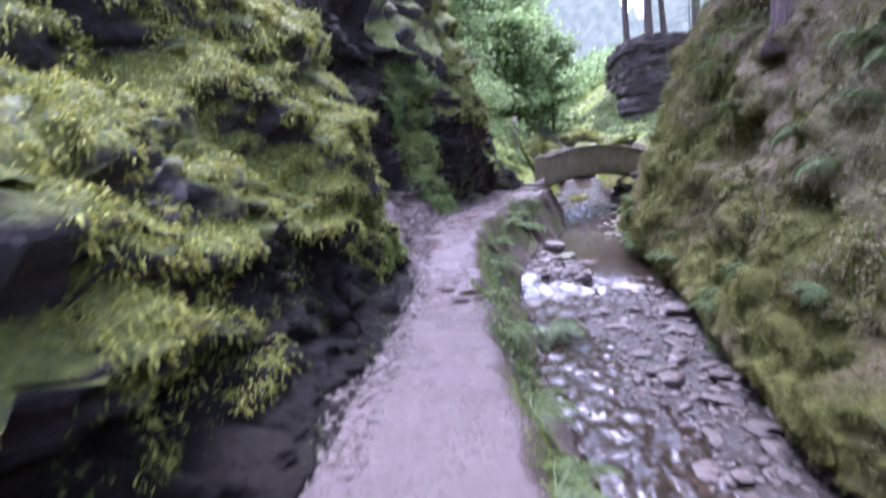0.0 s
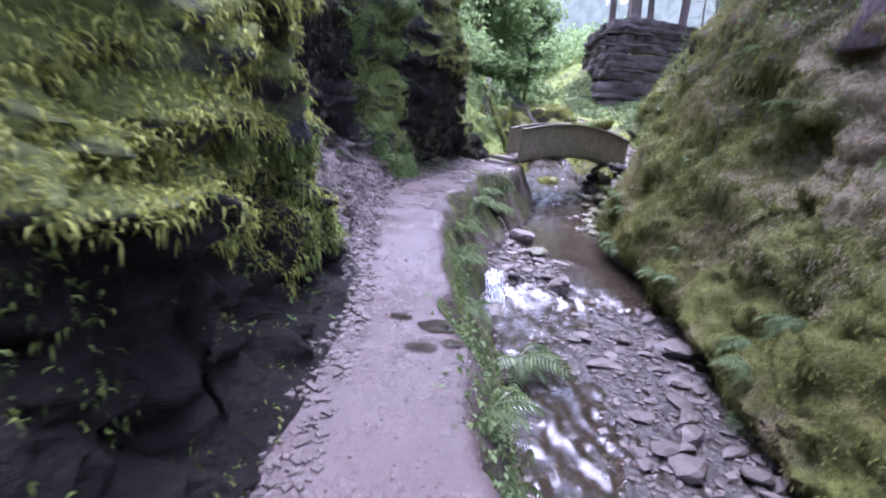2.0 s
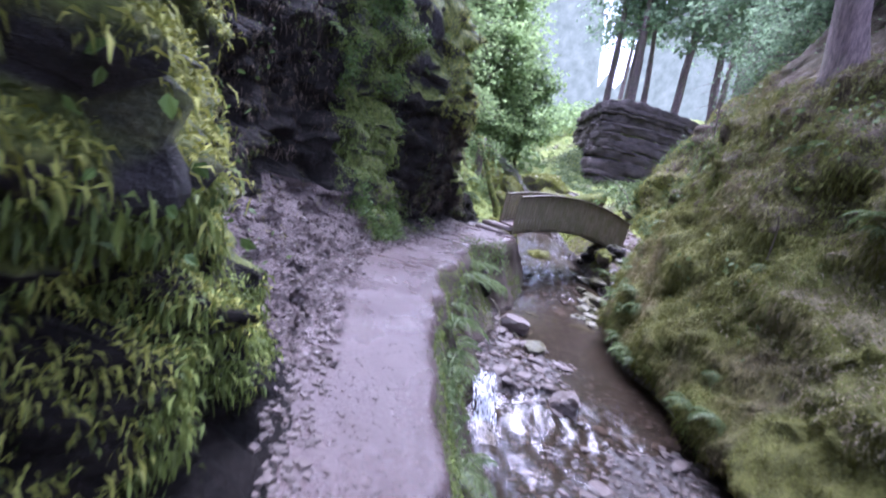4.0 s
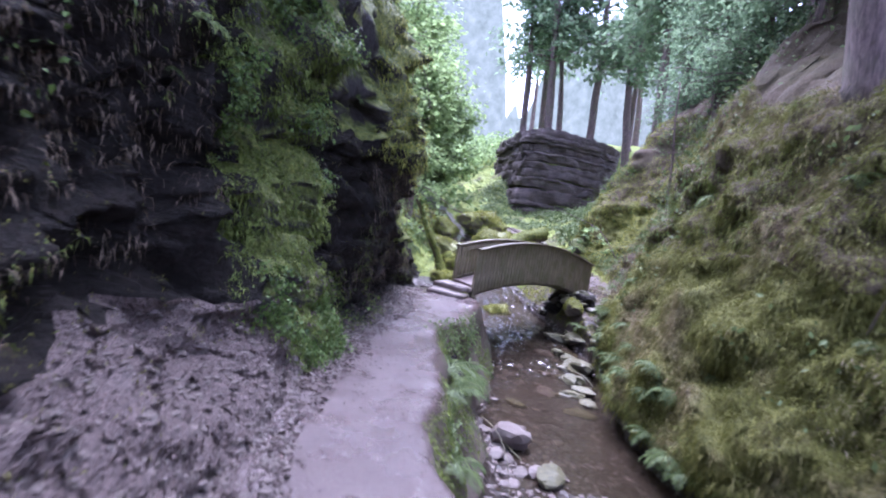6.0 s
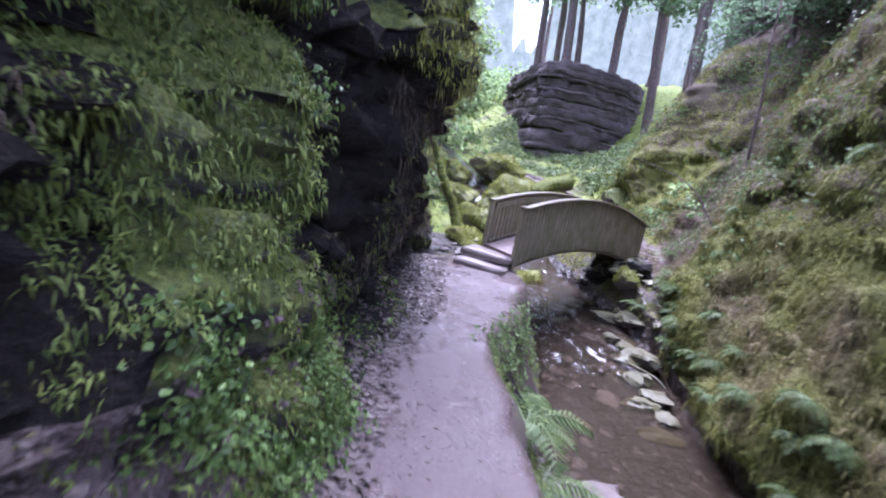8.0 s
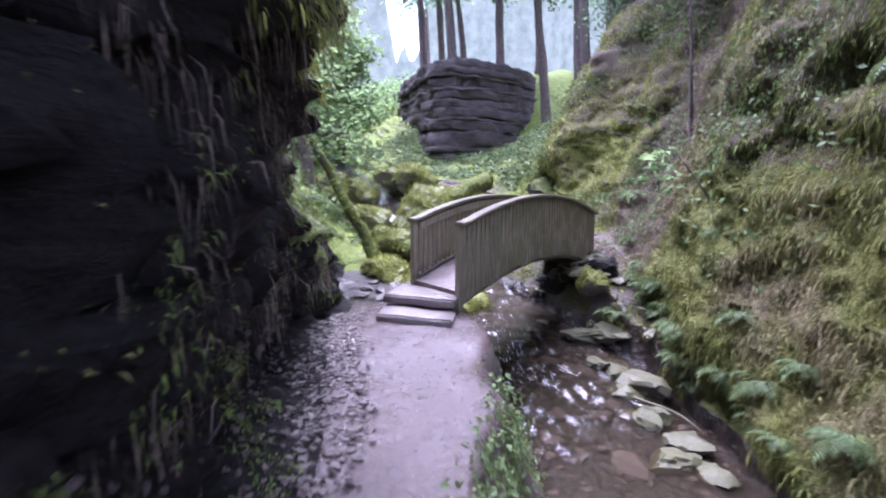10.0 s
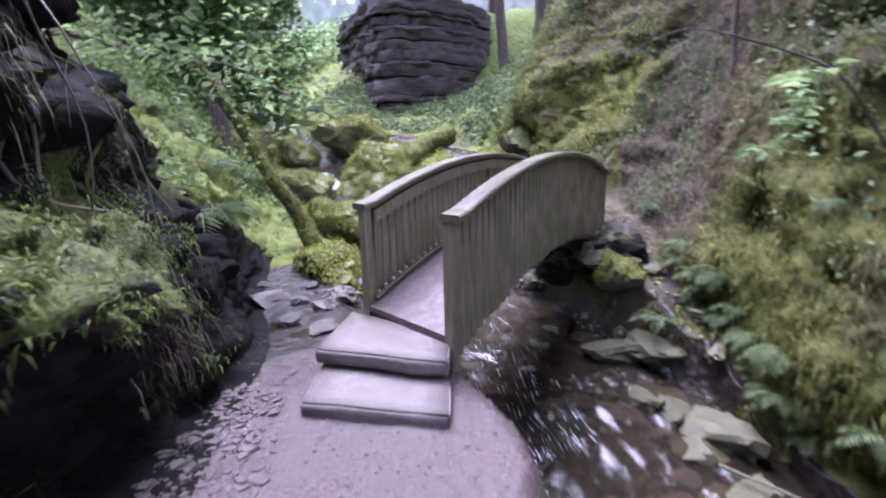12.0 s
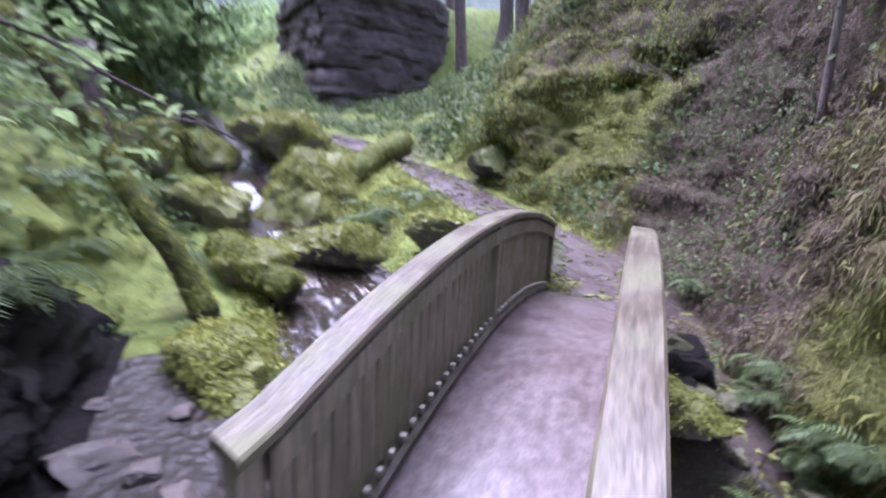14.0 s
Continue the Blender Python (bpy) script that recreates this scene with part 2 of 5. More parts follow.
def fbm(p, seed=0, octaves=4, gain=0.5):
    p, out, a = np.asarray(p, float), 0.0, 1.0
    for k in range(octaves):
        out = out + a * vnoise(p * 2.03 ** k, seed + 17 * k)
        a *= gain
    return out


def mesh_of(name, verts, faces, mat, smooth=True):
    """A mesh from numpy arrays; faces is one array of tris or of quads, or a list of both."""
    faces = faces if isinstance(faces, list) else [faces]
    me = bpy.data.meshes.new(name)
    sizes = np.concatenate([np.full(len(f), f.shape[1]) for f in faces])
    loops = np.concatenate([f.ravel() for f in faces])
    me.vertices.add(len(verts))
    me.vertices.foreach_set("co", np.ascontiguousarray(verts, dtype=np.float32).ravel())
    me.loops.add(len(loops))
    me.loops.foreach_set("vertex_index", loops.astype(np.int32))
    me.polygons.add(len(sizes))
    me.polygons.foreach_set("loop_start", np.concatenate([[0], np.cumsum(sizes)[:-1]]).astype(np.int32))
    me.polygons.foreach_set("use_smooth", np.full(len(sizes), smooth))
    for m in mat if isinstance(mat, list) else [mat]:
        me.materials.append(m)
    me.update(calc_edges=True)
    me.validate()
    return me


def part(name, bm, mat, parent=None, label="", smooth=False):
    """Links a bmesh as one mesh object under a thing or part."""
    me = bpy.data.meshes.new(name)
    bm.to_mesh(me)
    bm.free()
    me.materials.append(mat)
    if smooth:
        me.polygons.foreach_set("use_smooth", np.full(len(me.polygons), True))
    ob = new(name, me)
    ob.parent = parent
    return tagged(ob, label)


def thing(name, m, label, category, group="", kind=""):
    ob = new(name)
    ob.matrix_world = m
    return tagged(ob, label, category, group, kind)


def box(size, at=(0, 0, 0), bevel=0.006, rough=0.0, cuts=0):
    bm = bmesh.new()
    bmesh.ops.create_cube(bm, size=1)
    bmesh.ops.scale(bm, vec=size, verts=bm.verts)
    if bevel:
        bmesh.ops.bevel(bm, geom=bm.edges[:], offset=bevel, segments=2, affect="EDGES", profile=0.6)
    if cuts:
        bmesh.ops.subdivide_edges(bm, edges=bm.edges[:], cuts=cuts, use_grid_fill=True)
    if rough:
        for v in bm.verts:
            v.co += noise.noise_vector(v.co * 5 + Vector(at) * 3) * rough
    bmesh.ops.translate(bm, vec=at, verts=bm.verts)
    return bm


def tube(points, radii, sides=8, wobble=0.0, seed=0):
    """A tapered tube along points."""
    bm = bmesh.new()
    pts = [Vector(p) for p in points]
    rings = []
    side = None
    for k, p in enumerate(pts):
        d = (pts[min(k + 1, len(pts) - 1)] - pts[max(k - 1, 0)]).normalized()
        ref = side if side else (Vector((0, 0, 1)) if abs(d.z) < 0.9 else Vector((1, 0, 0)))
        u = (ref - d * ref.dot(d)).normalized()
        side = u
        w = d.cross(u)
        ring = []
        for s in range(sides):
            a = 2 * math.pi * s / sides
            out = u * math.cos(a) + w * math.sin(a)
            r = radii[k] * (1 + wobble * noise.noise(p * 2.3 + out * 1.4 + Vector((seed, 0, 0))))
            ring.append(bm.verts.new(p + out * r))
        rings.append(ring)
    for a, b in zip(rings, rings[1:]):
        for s in range(sides):
            bm.faces.new((a[s], a[(s + 1) % sides], b[(s + 1) % sides], b[s]))
    bm.faces.new(rings[0][::-1])
    bm.faces.new(rings[-1])
    return bm


def bend(a, b, sag, steps=9, wander=0.1, seed=0):
    """Points of a bent line from a to b."""
    a, b = Vector(a), Vector(b)
    rnd = random.Random(seed)
    off = Vector((rnd.uniform(-5, 5), rnd.uniform(-5, 5), rnd.uniform(-5, 5)))
    out = []
    for k in range(steps + 1):
        t = k / steps
        p = a.lerp(b, t) + Vector(sag) * (4 * t * (1 - t))
        out.append(p + noise.noise_vector(p * 1.1 + off) * wander * min(1, 4 * t * (1 - t) + 0.15))
    return out


def unit(v):
    return v / np.maximum(np.linalg.norm(v, axis=1, keepdims=True), 1e-9)


def blades(name, p, n, length, width, mat, rng, hang=0.5, per=5, lean=0.9):
    """Tufts of thin bent blades at p, standing off along n and hanging with their weight."""
    p, n = np.repeat(p, per, 0), np.repeat(n, per, 0)
    k = len(p)
    if np.ndim(length):
        length = np.repeat(length, per)
    ln = (length * rng.uniform(0.5, 1.3, k))[:, None]
    d = unit(n * 0.8 + rng.normal(0, lean * 0.6, (k, 3)) + np.array([0, 0, -hang * 0.5]))
    s = unit(np.cross(d, rng.normal(0, 1, (k, 3)))) * (ln * width * 0.5)
    base = p + rng.normal(0, 0.35, (k, 3)) * ln - n * 0.02
    mid = base + d * ln * 0.55
    tip = base + d * ln * 0.85 + np.array([0, 0, -1.0]) * ln * hang * 0.5
    v = np.stack([base, mid + s, tip, mid - s], 1).reshape(-1, 3)
    o = (np.arange(k) * 4)[:, None]
    return mesh_of(name, v, np.concatenate([o + np.array([[0, 1, 3]]), o + np.array([[1, 2, 3]])]), mat)


def leaves(name, p, n, size, mat, rng, spread=0.8, long=1.5, droop=0.3, plain=False):
    """Folded leaves at p, facing about along n."""
    k = len(p)
    sz = (size * rng.uniform(0.55, 1.35, k))[:, None]
    d = unit(np.cross(n, rng.normal(0, 1, (k, 3))) + rng.normal(0, 0.3, (k, 3)) + np.array([0, 0, -droop]))
    f = unit(n + rng.normal(0, spread, (k, 3)))
    s = unit(np.cross(d, f))
    f = np.cross(s, d)
    if plain:
        mid = p + d * sz * long * 0.45
        v = np.stack([p, mid + s * sz * 0.5 + f * sz * 0.1, p + d * sz * long, mid - s * sz * 0.5 + f * sz * 0.1], 1).reshape(-1, 3)
        return mesh_of(name, v, (np.arange(k) * 4)[:, None] + np.array([[0, 1, 2, 3]]), mat, False)
    lo, hi, w = p + d * sz * long * 0.3, p + d * sz * long * 0.65, f * sz * 0.12
    v = np.stack([p, lo + s * sz * 0.48 + w, hi + s * sz * 0.32 + w, p + d * sz * long - w, hi - s * sz * 0.32 + w, lo - s * sz * 0.48 + w], 1).reshape(-1, 3)
    o = (np.arange(k) * 6)[:, None]
    return mesh_of(name, v, np.concatenate([o + np.array([[0, 1, 2, 3]]), o + np.array([[0, 3, 4, 5]])]), mat, False)


# ---------------------------------------------------------------- the lie of the gorge
# left rock wall: y, then (x, z) from its foot upwards
LEFT = [
    (-9, (-0.1, -0.3), (-1.3, -0.25), (-0.95, 0.5), (-1.2, 1.2), (-1.6, 2.4), (-2.6, 4.2), (-4, 6.5)),
    (0.5, (-0.2, -0.33), (-0.5, -0.25), (-1.05, 0.3), (-0.85, 0.8), (-1.45, 1.9), (-2.0, 3.0), (-4, 6)),
    (2.2, (-0.17, -0.33), (-0.4, -0.22), (-0.68, 0.3), (-0.55, 0.88), (-1.05, 2.0), (-1.6, 3.0), (-3.6, 6)),
    (3.8, (-0.14, -0.3), (-0.38, -0.14), (-0.56, 0.42), (-0.5, 0.95), (-0.72, 2.0), (-1.2, 3.0), (-3, 6)),
    (5.0, (-0.22, -0.22), (-0.5, 0.05), (-0.65, 0.4), (-0.95, 1.1), (-1.3, 2.2), (-1.8, 3.3), (-3, 6)),
    (5.9, (-0.4, -0.1), (-0.9, 0.25), (-1.4, 0.6), (-1.7, 1.2), (-2.0, 2.3), (-2.4, 3.6), (-3.2, 6.5)),
    (8.0, (-0.65, 0.05), (-1.2, 0.45), (-1.8, 0.95), (-2.1, 1.6), (-2.2, 2.6), (-2.4, 4.2), (-2.9, 7)),
    (9.6, (-0.45, 0.1), (-0.95, 0.45), (-1.6, 0.9), (-1.8, 1.6), (-1.9, 2.6), (-2.1, 4.2), (-2.5, 7)),
    (10.4, (-0.25, 0.1), (-0.5, 0.5), (-0.75, 1.1), (-0.85, 1.8), (-1.0, 2.8), (-1.2, 4.2), (-1.8, 7)),
    (11.1, (-0.05, 0.12), (-0.22, 0.5), (-0.4, 1.1), (-0.5, 1.8), (-0.6, 2.8), (-0.8, 4.2), (-1.4, 7)),
    (11.7, (0.1, 0.12), (-0.35, 0.3), (-0.6, 1.0), (-0.7, 1.8), (-0.6, 2.8), (-0.6, 4.2), (-1.2, 7)),
    (12.7, (0.5, 0.13), (0.05, 0.3), (-0.1, 1.1), (0.1, 1.8), (0.55, 2.6), (0.3, 3.6), (-0.7, 6.5)),
    (13.6, (0.85, 0.14), (0.45, 0.3), (0.3, 1.1), (0.6, 1.8), (0.92, 2.6), (0.6, 3.6), (-0.4, 6.5)),
    (14.4, (1.0, 0.17), (0.6, 0.32), (0.45, 1.0), (0.75, 1.8), (0.9, 2.6), (0.5, 3.6), (-0.5, 6.5)),
    (15.3, (1.1, 0.2), (0.7, 0.34), (0.6, 0.8), (0.95, 1.2), (0.45, 1.75), (0.3, 3.6), (-0.6, 6.5)),
    (16.3, (1.4, 0.24), (0.95, 0.34), (0.95, 0.68), (1.35, 1.0), (0.85, 1.5), (0.4, 3.4), (-0.6, 6.0)),
    (17.4, (1.85, 0.17), (1.75, 0.3), (1.7, 0.65), (1.4, 1.2), (1.0, 2.1), (0.5, 3.3), (-0.8, 5.5)),
    (18.7, (2.05, 0.0), (2.0, 0.2), (1.85, 0.5), (1.5, 1.2), (1.0, 2.1), (0.3, 3.2), (-1.2, 5.0)),
    (20.5, (2.3, -0.05), (2.1, 0.2), (1.8, 0.55), (1.2, 1.3), (0.3, 2.3), (-0.8, 3.5), (-3, 5.5)),
    (24, (3.4, 0.5), (3.0, 0.8), (2.5, 1.2), (1.7, 2.0), (0.4, 3.2), (-1.2, 4.8), (-4, 7.5)),
    (30, (4.0, 1.6), (3.4, 2.0), (2.7, 2.6), (1.5, 3.8), (0.0, 5.4), (-2, 7.5), (-6, 11)),
    (45, (4.6, 5.1), (3.8, 5.6), (2.8, 6.4), (1, 8.0), (-1, 10.4), (-4, 12.5), (-9, 15)),
    (90, (5.5, 13), (4.5, 13.4), (3, 14), (0, 15), (-3, 16), (-8, 17.5), (-16, 19)),
]
# y, then path right edge, its height; stream left, right, bed height; terrace left, right, height
FLOOR = [
    (-9, 1.2, -0.3, 1.9, 3.6, -2.2, 3.65, 3.7, -2.0), (0, 1.02, -0.34, 2.1, 3.9, -2.12, 3.95, 4.0, -1.9),
    (2.5, 0.88, -0.34, 2.0, 4.05, -2.07, 4.1, 4.15, -1.85), (5, 0.72, -0.25, 1.75, 4.35, -2.0, 4.4, 4.45, -1.8),
    (7, 0.62, 0.0, 1.6, 4.7, -1.95, 4.75, 4.8, -1.7), (8.4, 0.72, 0.07, 1.6, 4.9, -1.86, 4.95, 5.0, -1.6),
    (9.3, 0.82, 0.09, 1.7, 4.85, -1.55, 4.9, 4.95, -1.3), (10.6, 0.95, 0.1, 1.85, 4.8, -1.5, 4.85, 4.9, -1.2),
    (12.5, 1.45, 0.12, 2.2, 5.05, -1.48, 5.1, 5.15, -1.2), (14, 2.3, 0.15, 2.8, 5.5, -1.45, 5.55, 5.6, -1.15),
    (15.2, 2.95, 0.24, 3.35, 5.95, -1.35, 6.0, 6.05, -1.0), (16.3, 3.2, 0.27, 3.65, 6.15, -1.08, 6.3, 6.5, -0.5),
    (17.3, 3.1, 0.2, 3.8, 6.1, -0.85, 6.5, 7.1, 0.0), (18.4, 3.0, 0.05, 3.9, 6.0, -0.72, 6.7, 8.0, 0.45),
    (20, 3.1, -0.05, 3.95, 5.9, -0.45, 7.0, 8.8, 0.72), (22, 3.6, 0.15, 4.3, 5.8, -0.02, 7.3, 9.2, 1.12),
    (24, 4.1, 0.52, 4.6, 5.7, 0.42, 7.7, 9.5, 1.42), (26, 4.4, 0.85, 4.75, 5.7, 0.78, 8.1, 9.9, 1.68),
    (28, 4.5, 1.25, 4.85, 5.7, 1.2, 7.9, 9.9, 1.95), (31, 4.7, 1.8, 4.95, 5.8, 1.75, 7.8, 10.2, 2.35),
    (36, 4.9, 2.9, 5.1, 6.0, 2.85, 7.6, 10.0, 2.75), (45, 5.2, 4.6, 5.4, 6.2, 4.5, 6.9, 9.0, 4.2), (90, 6, 13.1, 6.2, 6.8, 13, 7.2, 9, 13.3),
]
# right wall: y, then (dx, dz) from the terrace's right edge upwards
RIGHT = [
    (-9, (0.1, 0.1), (-0.3, 0.4), (0.15, 1.3), (0.9, 3.0), (1.4, 4.6), (2.2, 6.0), (6, 8.5)),
    (6, (0.15, 0.1), (-0.3, 0.42), (0.2, 1.5), (0.8, 3.2), (1.3, 4.8), (2.0, 6.1), (6, 8.5)),
    (10.5, (0.2, 0.05), (-0.42, 0.42), (0.0, 1.4), (0.6, 3.0), (1.1, 4.6), (1.7, 5.9), (6, 8.6)),
    (13, (0.2, 0.05), (-0.4, 0.45), (0.05, 1.4), (0.7, 3.0), (1.2, 4.6), (1.9, 6.0), (6, 8.8)),
    (15.5, (0.15, 0.1), (0.0, 0.5), (0.3, 1.5), (0.8, 3.2), (1.4, 5.0), (2.4, 7.2), (6, 12)),
    (17.5, (0.15, 0.1), (0.25, 0.5), (0.65, 1.4), (1.3, 2.8), (2.2, 4.6), (3.5, 7.0), (7, 12)),
    (20, (0.2, 0.1), (0.45, 0.45), (1.0, 1.3), (1.7, 2.6), (2.7, 4.3), (4.0, 6.6), (8, 12)),
    (22.3, (0.1, 0.2), (0.3, 0.6), (0.8, 1.5), (1.5, 2.7), (2.5, 4.4), (3.8, 6.6), (8, 11.5)),
    (23.6, (0.15, 0.3), (-0.1, 0.9), (-0.1, 1.7), (0.4, 2.8), (1.5, 4.4), (3.0, 6.4), (8, 11)),
    (25.2, (0.2, 0.2), (0.3, 0.8), (0.6, 1.6), (1.1, 2.7), (2.1, 4.2), (3.6, 6.0), (8, 10)),
    (27.5, (0.4, 0.2), (0.9, 0.6), (1.7, 1.3), (2.7, 2.3), (4.0, 3.6), (5.6, 5.2), (10, 8.5)),
    (33, (0.4, 0.1), (1.0, 0.15), (1.8, 0.35), (2.9, 0.8), (4.2, 1.6), (5.8, 2.8), (10, 6.0)),
    (40, (0.4, 0.1), (1.0, 0.15), (1.8, 0.25), (2.9, 0.3), (4.2, 0.4), (5.8, 0.6), (10, 2.0)),
    (45, (0.4, 0.2), (1.0, 0.6), (1.8, 1.2), (2.9, 2.0), (4.2, 3.0), (5.8, 4.0), (10, 6)),
    (90, (0.4, 0.2), (1.0, 0.5), (1.8, 1.0), (2.9, 1.6), (4.2, 2.2), (5.8, 3), (10, 4)),
]


def along(table, y):
    """The numbers of a table at each y, glided between its stations."""
    ys = np.array([r[0] for r in table], float)
    vals = np.array([np.ravel(r[1:]) for r in table], float)
    out = 0.0
    for off, w in ((-0.35, 0.25), (0.0, 0.5), (0.35, 0.25)):
        out = out + w * np.stack([np.interp(y + off, ys, vals[:, k]) for k in range(vals.shape[1])], 1)
    return out


def sections(y):
    """Control points (x, z) across the gorge, from far left to far right, at each y."""
    lf, fl, rt = along(LEFT, y), along(FLOOR, y), along(RIGHT, y)
    k = len(y)
    lf, rt = lf.reshape(k, 7, 2), rt.reshape(k, 7, 2)
    top, pts = lf[:, 6], []
    for dx, dz in ((-2600, 6), (-70, 6), (-22, 5), (-9, 3.2), (-3.2, 1.6)):
        pts.append(top + (dx, dz))
    pts += [lf[:, j] for j in range(6, -1, -1)]
    pr, pz, sl, sr, bz, tl, tr, tz = fl.T
    pr = pr + 0.13 * fbm(np.stack([0 * y, 1.1 * y, 0 * y + 3], 1), 2, 3)
    sl = sl + 0.2 * fbm(np.stack([0 * y, 0.8 * y, 0 * y + 9], 1), 4, 3)
    sr = sr + 0.15 * fbm(np.stack([0 * y, 0.9 * y, 0 * y + 5], 1), 6, 3)
    # a gravel bar lies dry on one side, first right, then left
    tilt = np.interp(y, [8.4, 9.4, 12.2, 13.6], [0.28, -0.2, -0.2, 0.02])
    for x, z in ((pr, pz), (pr + (sl - pr) * 0.35, pz * 0.55 + bz * 0.45), (sl, bz + np.maximum(0, -tilt)), (sr, bz + np.maximum(0, tilt)), (tl, tz), (tr, tz)):
        pts.append(np.stack([x, z], 1))
    base = np.stack([tr, tz], 1)
    pts += [base + rt[:, j] for j in range(7)]
    for dx, dz in ((4, 1.2), (12, 2.6), (50, 4), (2600, 5)):
        pts.append(base + rt[:, 6] + (dx, dz))
    return np.stack(pts, 1)


COUNTS = [1, 4, 5, 8, 10, 20, 22, 18, 14, 14, 12, 18, 9, 9, 26, 8, 16, 6, 12, 22, 26, 24, 20, 14, 8, 6, 4, 1]
CUTS = np.concatenate([[0], np.cumsum(COUNTS)])
FOOT, PATH_R, STREAM_L, STREAM_R, TERR_L, TERR_R = (int(CUTS[j]) for j in (11, 12, 14, 15, 16, 17))
YS = np.concatenate([[-2600, -300, -60, -25, -14], np.arange(-9, -2.5, 0.18), np.arange(-2.5, 20, 0.075), np.arange(20, 36, 0.16), np.arange(36, 60, 0.8), [64, 70, 80, 100, 140, 300, 2600]])


def build_grid():
    cp = sections(np.clip(YS, -9, 90))
    cols = []
    for j, c in enumerate(COUNTS):
        for s in range(c):
            cols.append(cp[:, j] + (cp[:, j + 1] - cp[:, j]) * (s / c))
    cols.append(cp[:, -1])
    g = np.stack(cols, 1)
    a, b = int(CUTS[4]), int(CUTS[24])
    for _ in range(3):
        g[:, a:b] = 0.25 * g[:, a - 1:b - 1] + 0.5 * g[:, a:b] + 0.25 * g[:, a + 1:b + 1]
    n, m = g.shape[:2]
    p = np.zeros((n, m, 3))
    p[:, :, 0], p[:, :, 1], p[:, :, 2] = g[:, :, 0], YS[:, None], g[:, :, 1]
    col = np.arange(m)
    amp = np.interp(col, [0, CUTS[3], CUTS[5], FOOT - 20, FOOT - 2, FOOT + 3, PATH_R - 3, PATH_R + 3, STREAM_L, STREAM_R - 2, TERR_L, TERR_R - 2, TERR_R + 8, CUTS[23], CUTS[25], m],
                    [0.6, 0.6, 0.38, 0.34, 0.10, 0.03, 0.03, 0.12, 0.09, 0.09, 0.16, 0.06, 0.26, 0.4, 0.6, 0.6])
    q = p.reshape(-1, 3)
    amp = np.broadcast_to(amp, (n, m)).ravel()[:, None]
    low = np.stack([fbm(q * (0.9, 0.9, 1.3), 3, 4), fbm(q * (0.9, 0.9, 1.3), 51, 4), fbm(q * (0.9, 0.9, 1.3), 97, 4)], 1)
    fine = np.stack([fbm(q * 4.2, 5, 3), fbm(q * 4.2, 61, 3), fbm(q * 4.2, 83, 3)], 1)
    ledge = fbm(q * (0.5, 0.5, 2.6) + (0, 0, 0.4) * q[:, :1], 23, 3)
    q = q + amp * (0.58 * low + 0.30 * fine)
    left = np.broadcast_to(np.interp(col, [CUTS[4], CUTS[5], FOOT - 5, FOOT], [0, 1, 0.6, 0]), (n, m)).ravel()
    warp = q + 0.25 * np.stack([fbm(q * 1.3, 201, 2), fbm(q * 1.3, 211, 2), fbm(q * 1.3, 221, 2)], 1)
    blocks = 0.0
    for fx, fz, w, seed in ((1.3, 2.2, 0.15, 301), (2.9, 5.0, 0.075, 311)):
        cell = np.floor(warp * (fx, fx, fz)).astype(np.int64)
        blocks = blocks + w * lattice(cell[:, 0], cell[:, 1], cell[:, 2], seed)
    crack = 1 - np.abs(fbm(q * (1.6, 1.6, 2.6), 29, 3))
    blocks = blocks * np.interp(q[:, 1], [10.6, 11.8], [1.0, 0.4])
    q[:, 0] += left * (blocks + 0.24 * ledge - 0.24 * np.maximum(crack - 0.7, 0) * 3.0 + 0.085 * fbm(q * 7.5, 33, 2))
    right = np.broadcast_to(np.interp(col, [TERR_R, TERR_R + 12, CUTS[22], CUTS[24]], [0, 1, 1, 0]), (n, m)).ravel()
    tread = fbm(q * (0.8, 0.8, 2.2), 47, 3)
    q[:, 0] += right * (np.interp(q[:, 1], [16.5, 18], [0.11, 0.05]) * tread + 0.06 * fbm(q * 6.5, 36, 2))
    # hollows under overhanging turf
    for x, y, z, r in ((5.6, 7.7, 1.4, 0.85), (5.75, 9.0, 2.4, 0.75), (5.35, 6.7, 0.7, 0.5), (5.5, 5.9, 1.5, 0.45), (6.1, 14.1, 3.2, 0.65), (6.5, 15.7, 3.0, 0.65), (5.4, 11.0, 0.3, 0.45), (5.9, 12.2, 1.6, 0.6), (5.0, 4.4, 0.6, 0.4), (9.9, 23.9, 2.1, 0.9), (11.6, 20.5, 3.6, 0.9), (6.9, 16.6, 0.9, 0.6), (6.6, 16.0, 1.7, 0.5)):
        d = (1 + 0.45 * fbm(q * 1.7, 400, 3)) * np.sqrt(((q - (x, y, z)) / (1.6 * r, 1.3 * r, 0.6 * r)) ** 2 @ np.ones(3))
        q[:, 0] += right * 0.9 * r * np.maximum(0, 1 - d) ** 0.75
    return q.reshape(n, m, 3)


GRID = build_grid()
DX = np.gradient(GRID, axis=1)
DY = np.gradient(GRID, axis=0)
NORMAL = np.cross(DX, DY)
NORMAL /= np.maximum(np.linalg.norm(NORMAL, axis=2, keepdims=True), 1e-9)


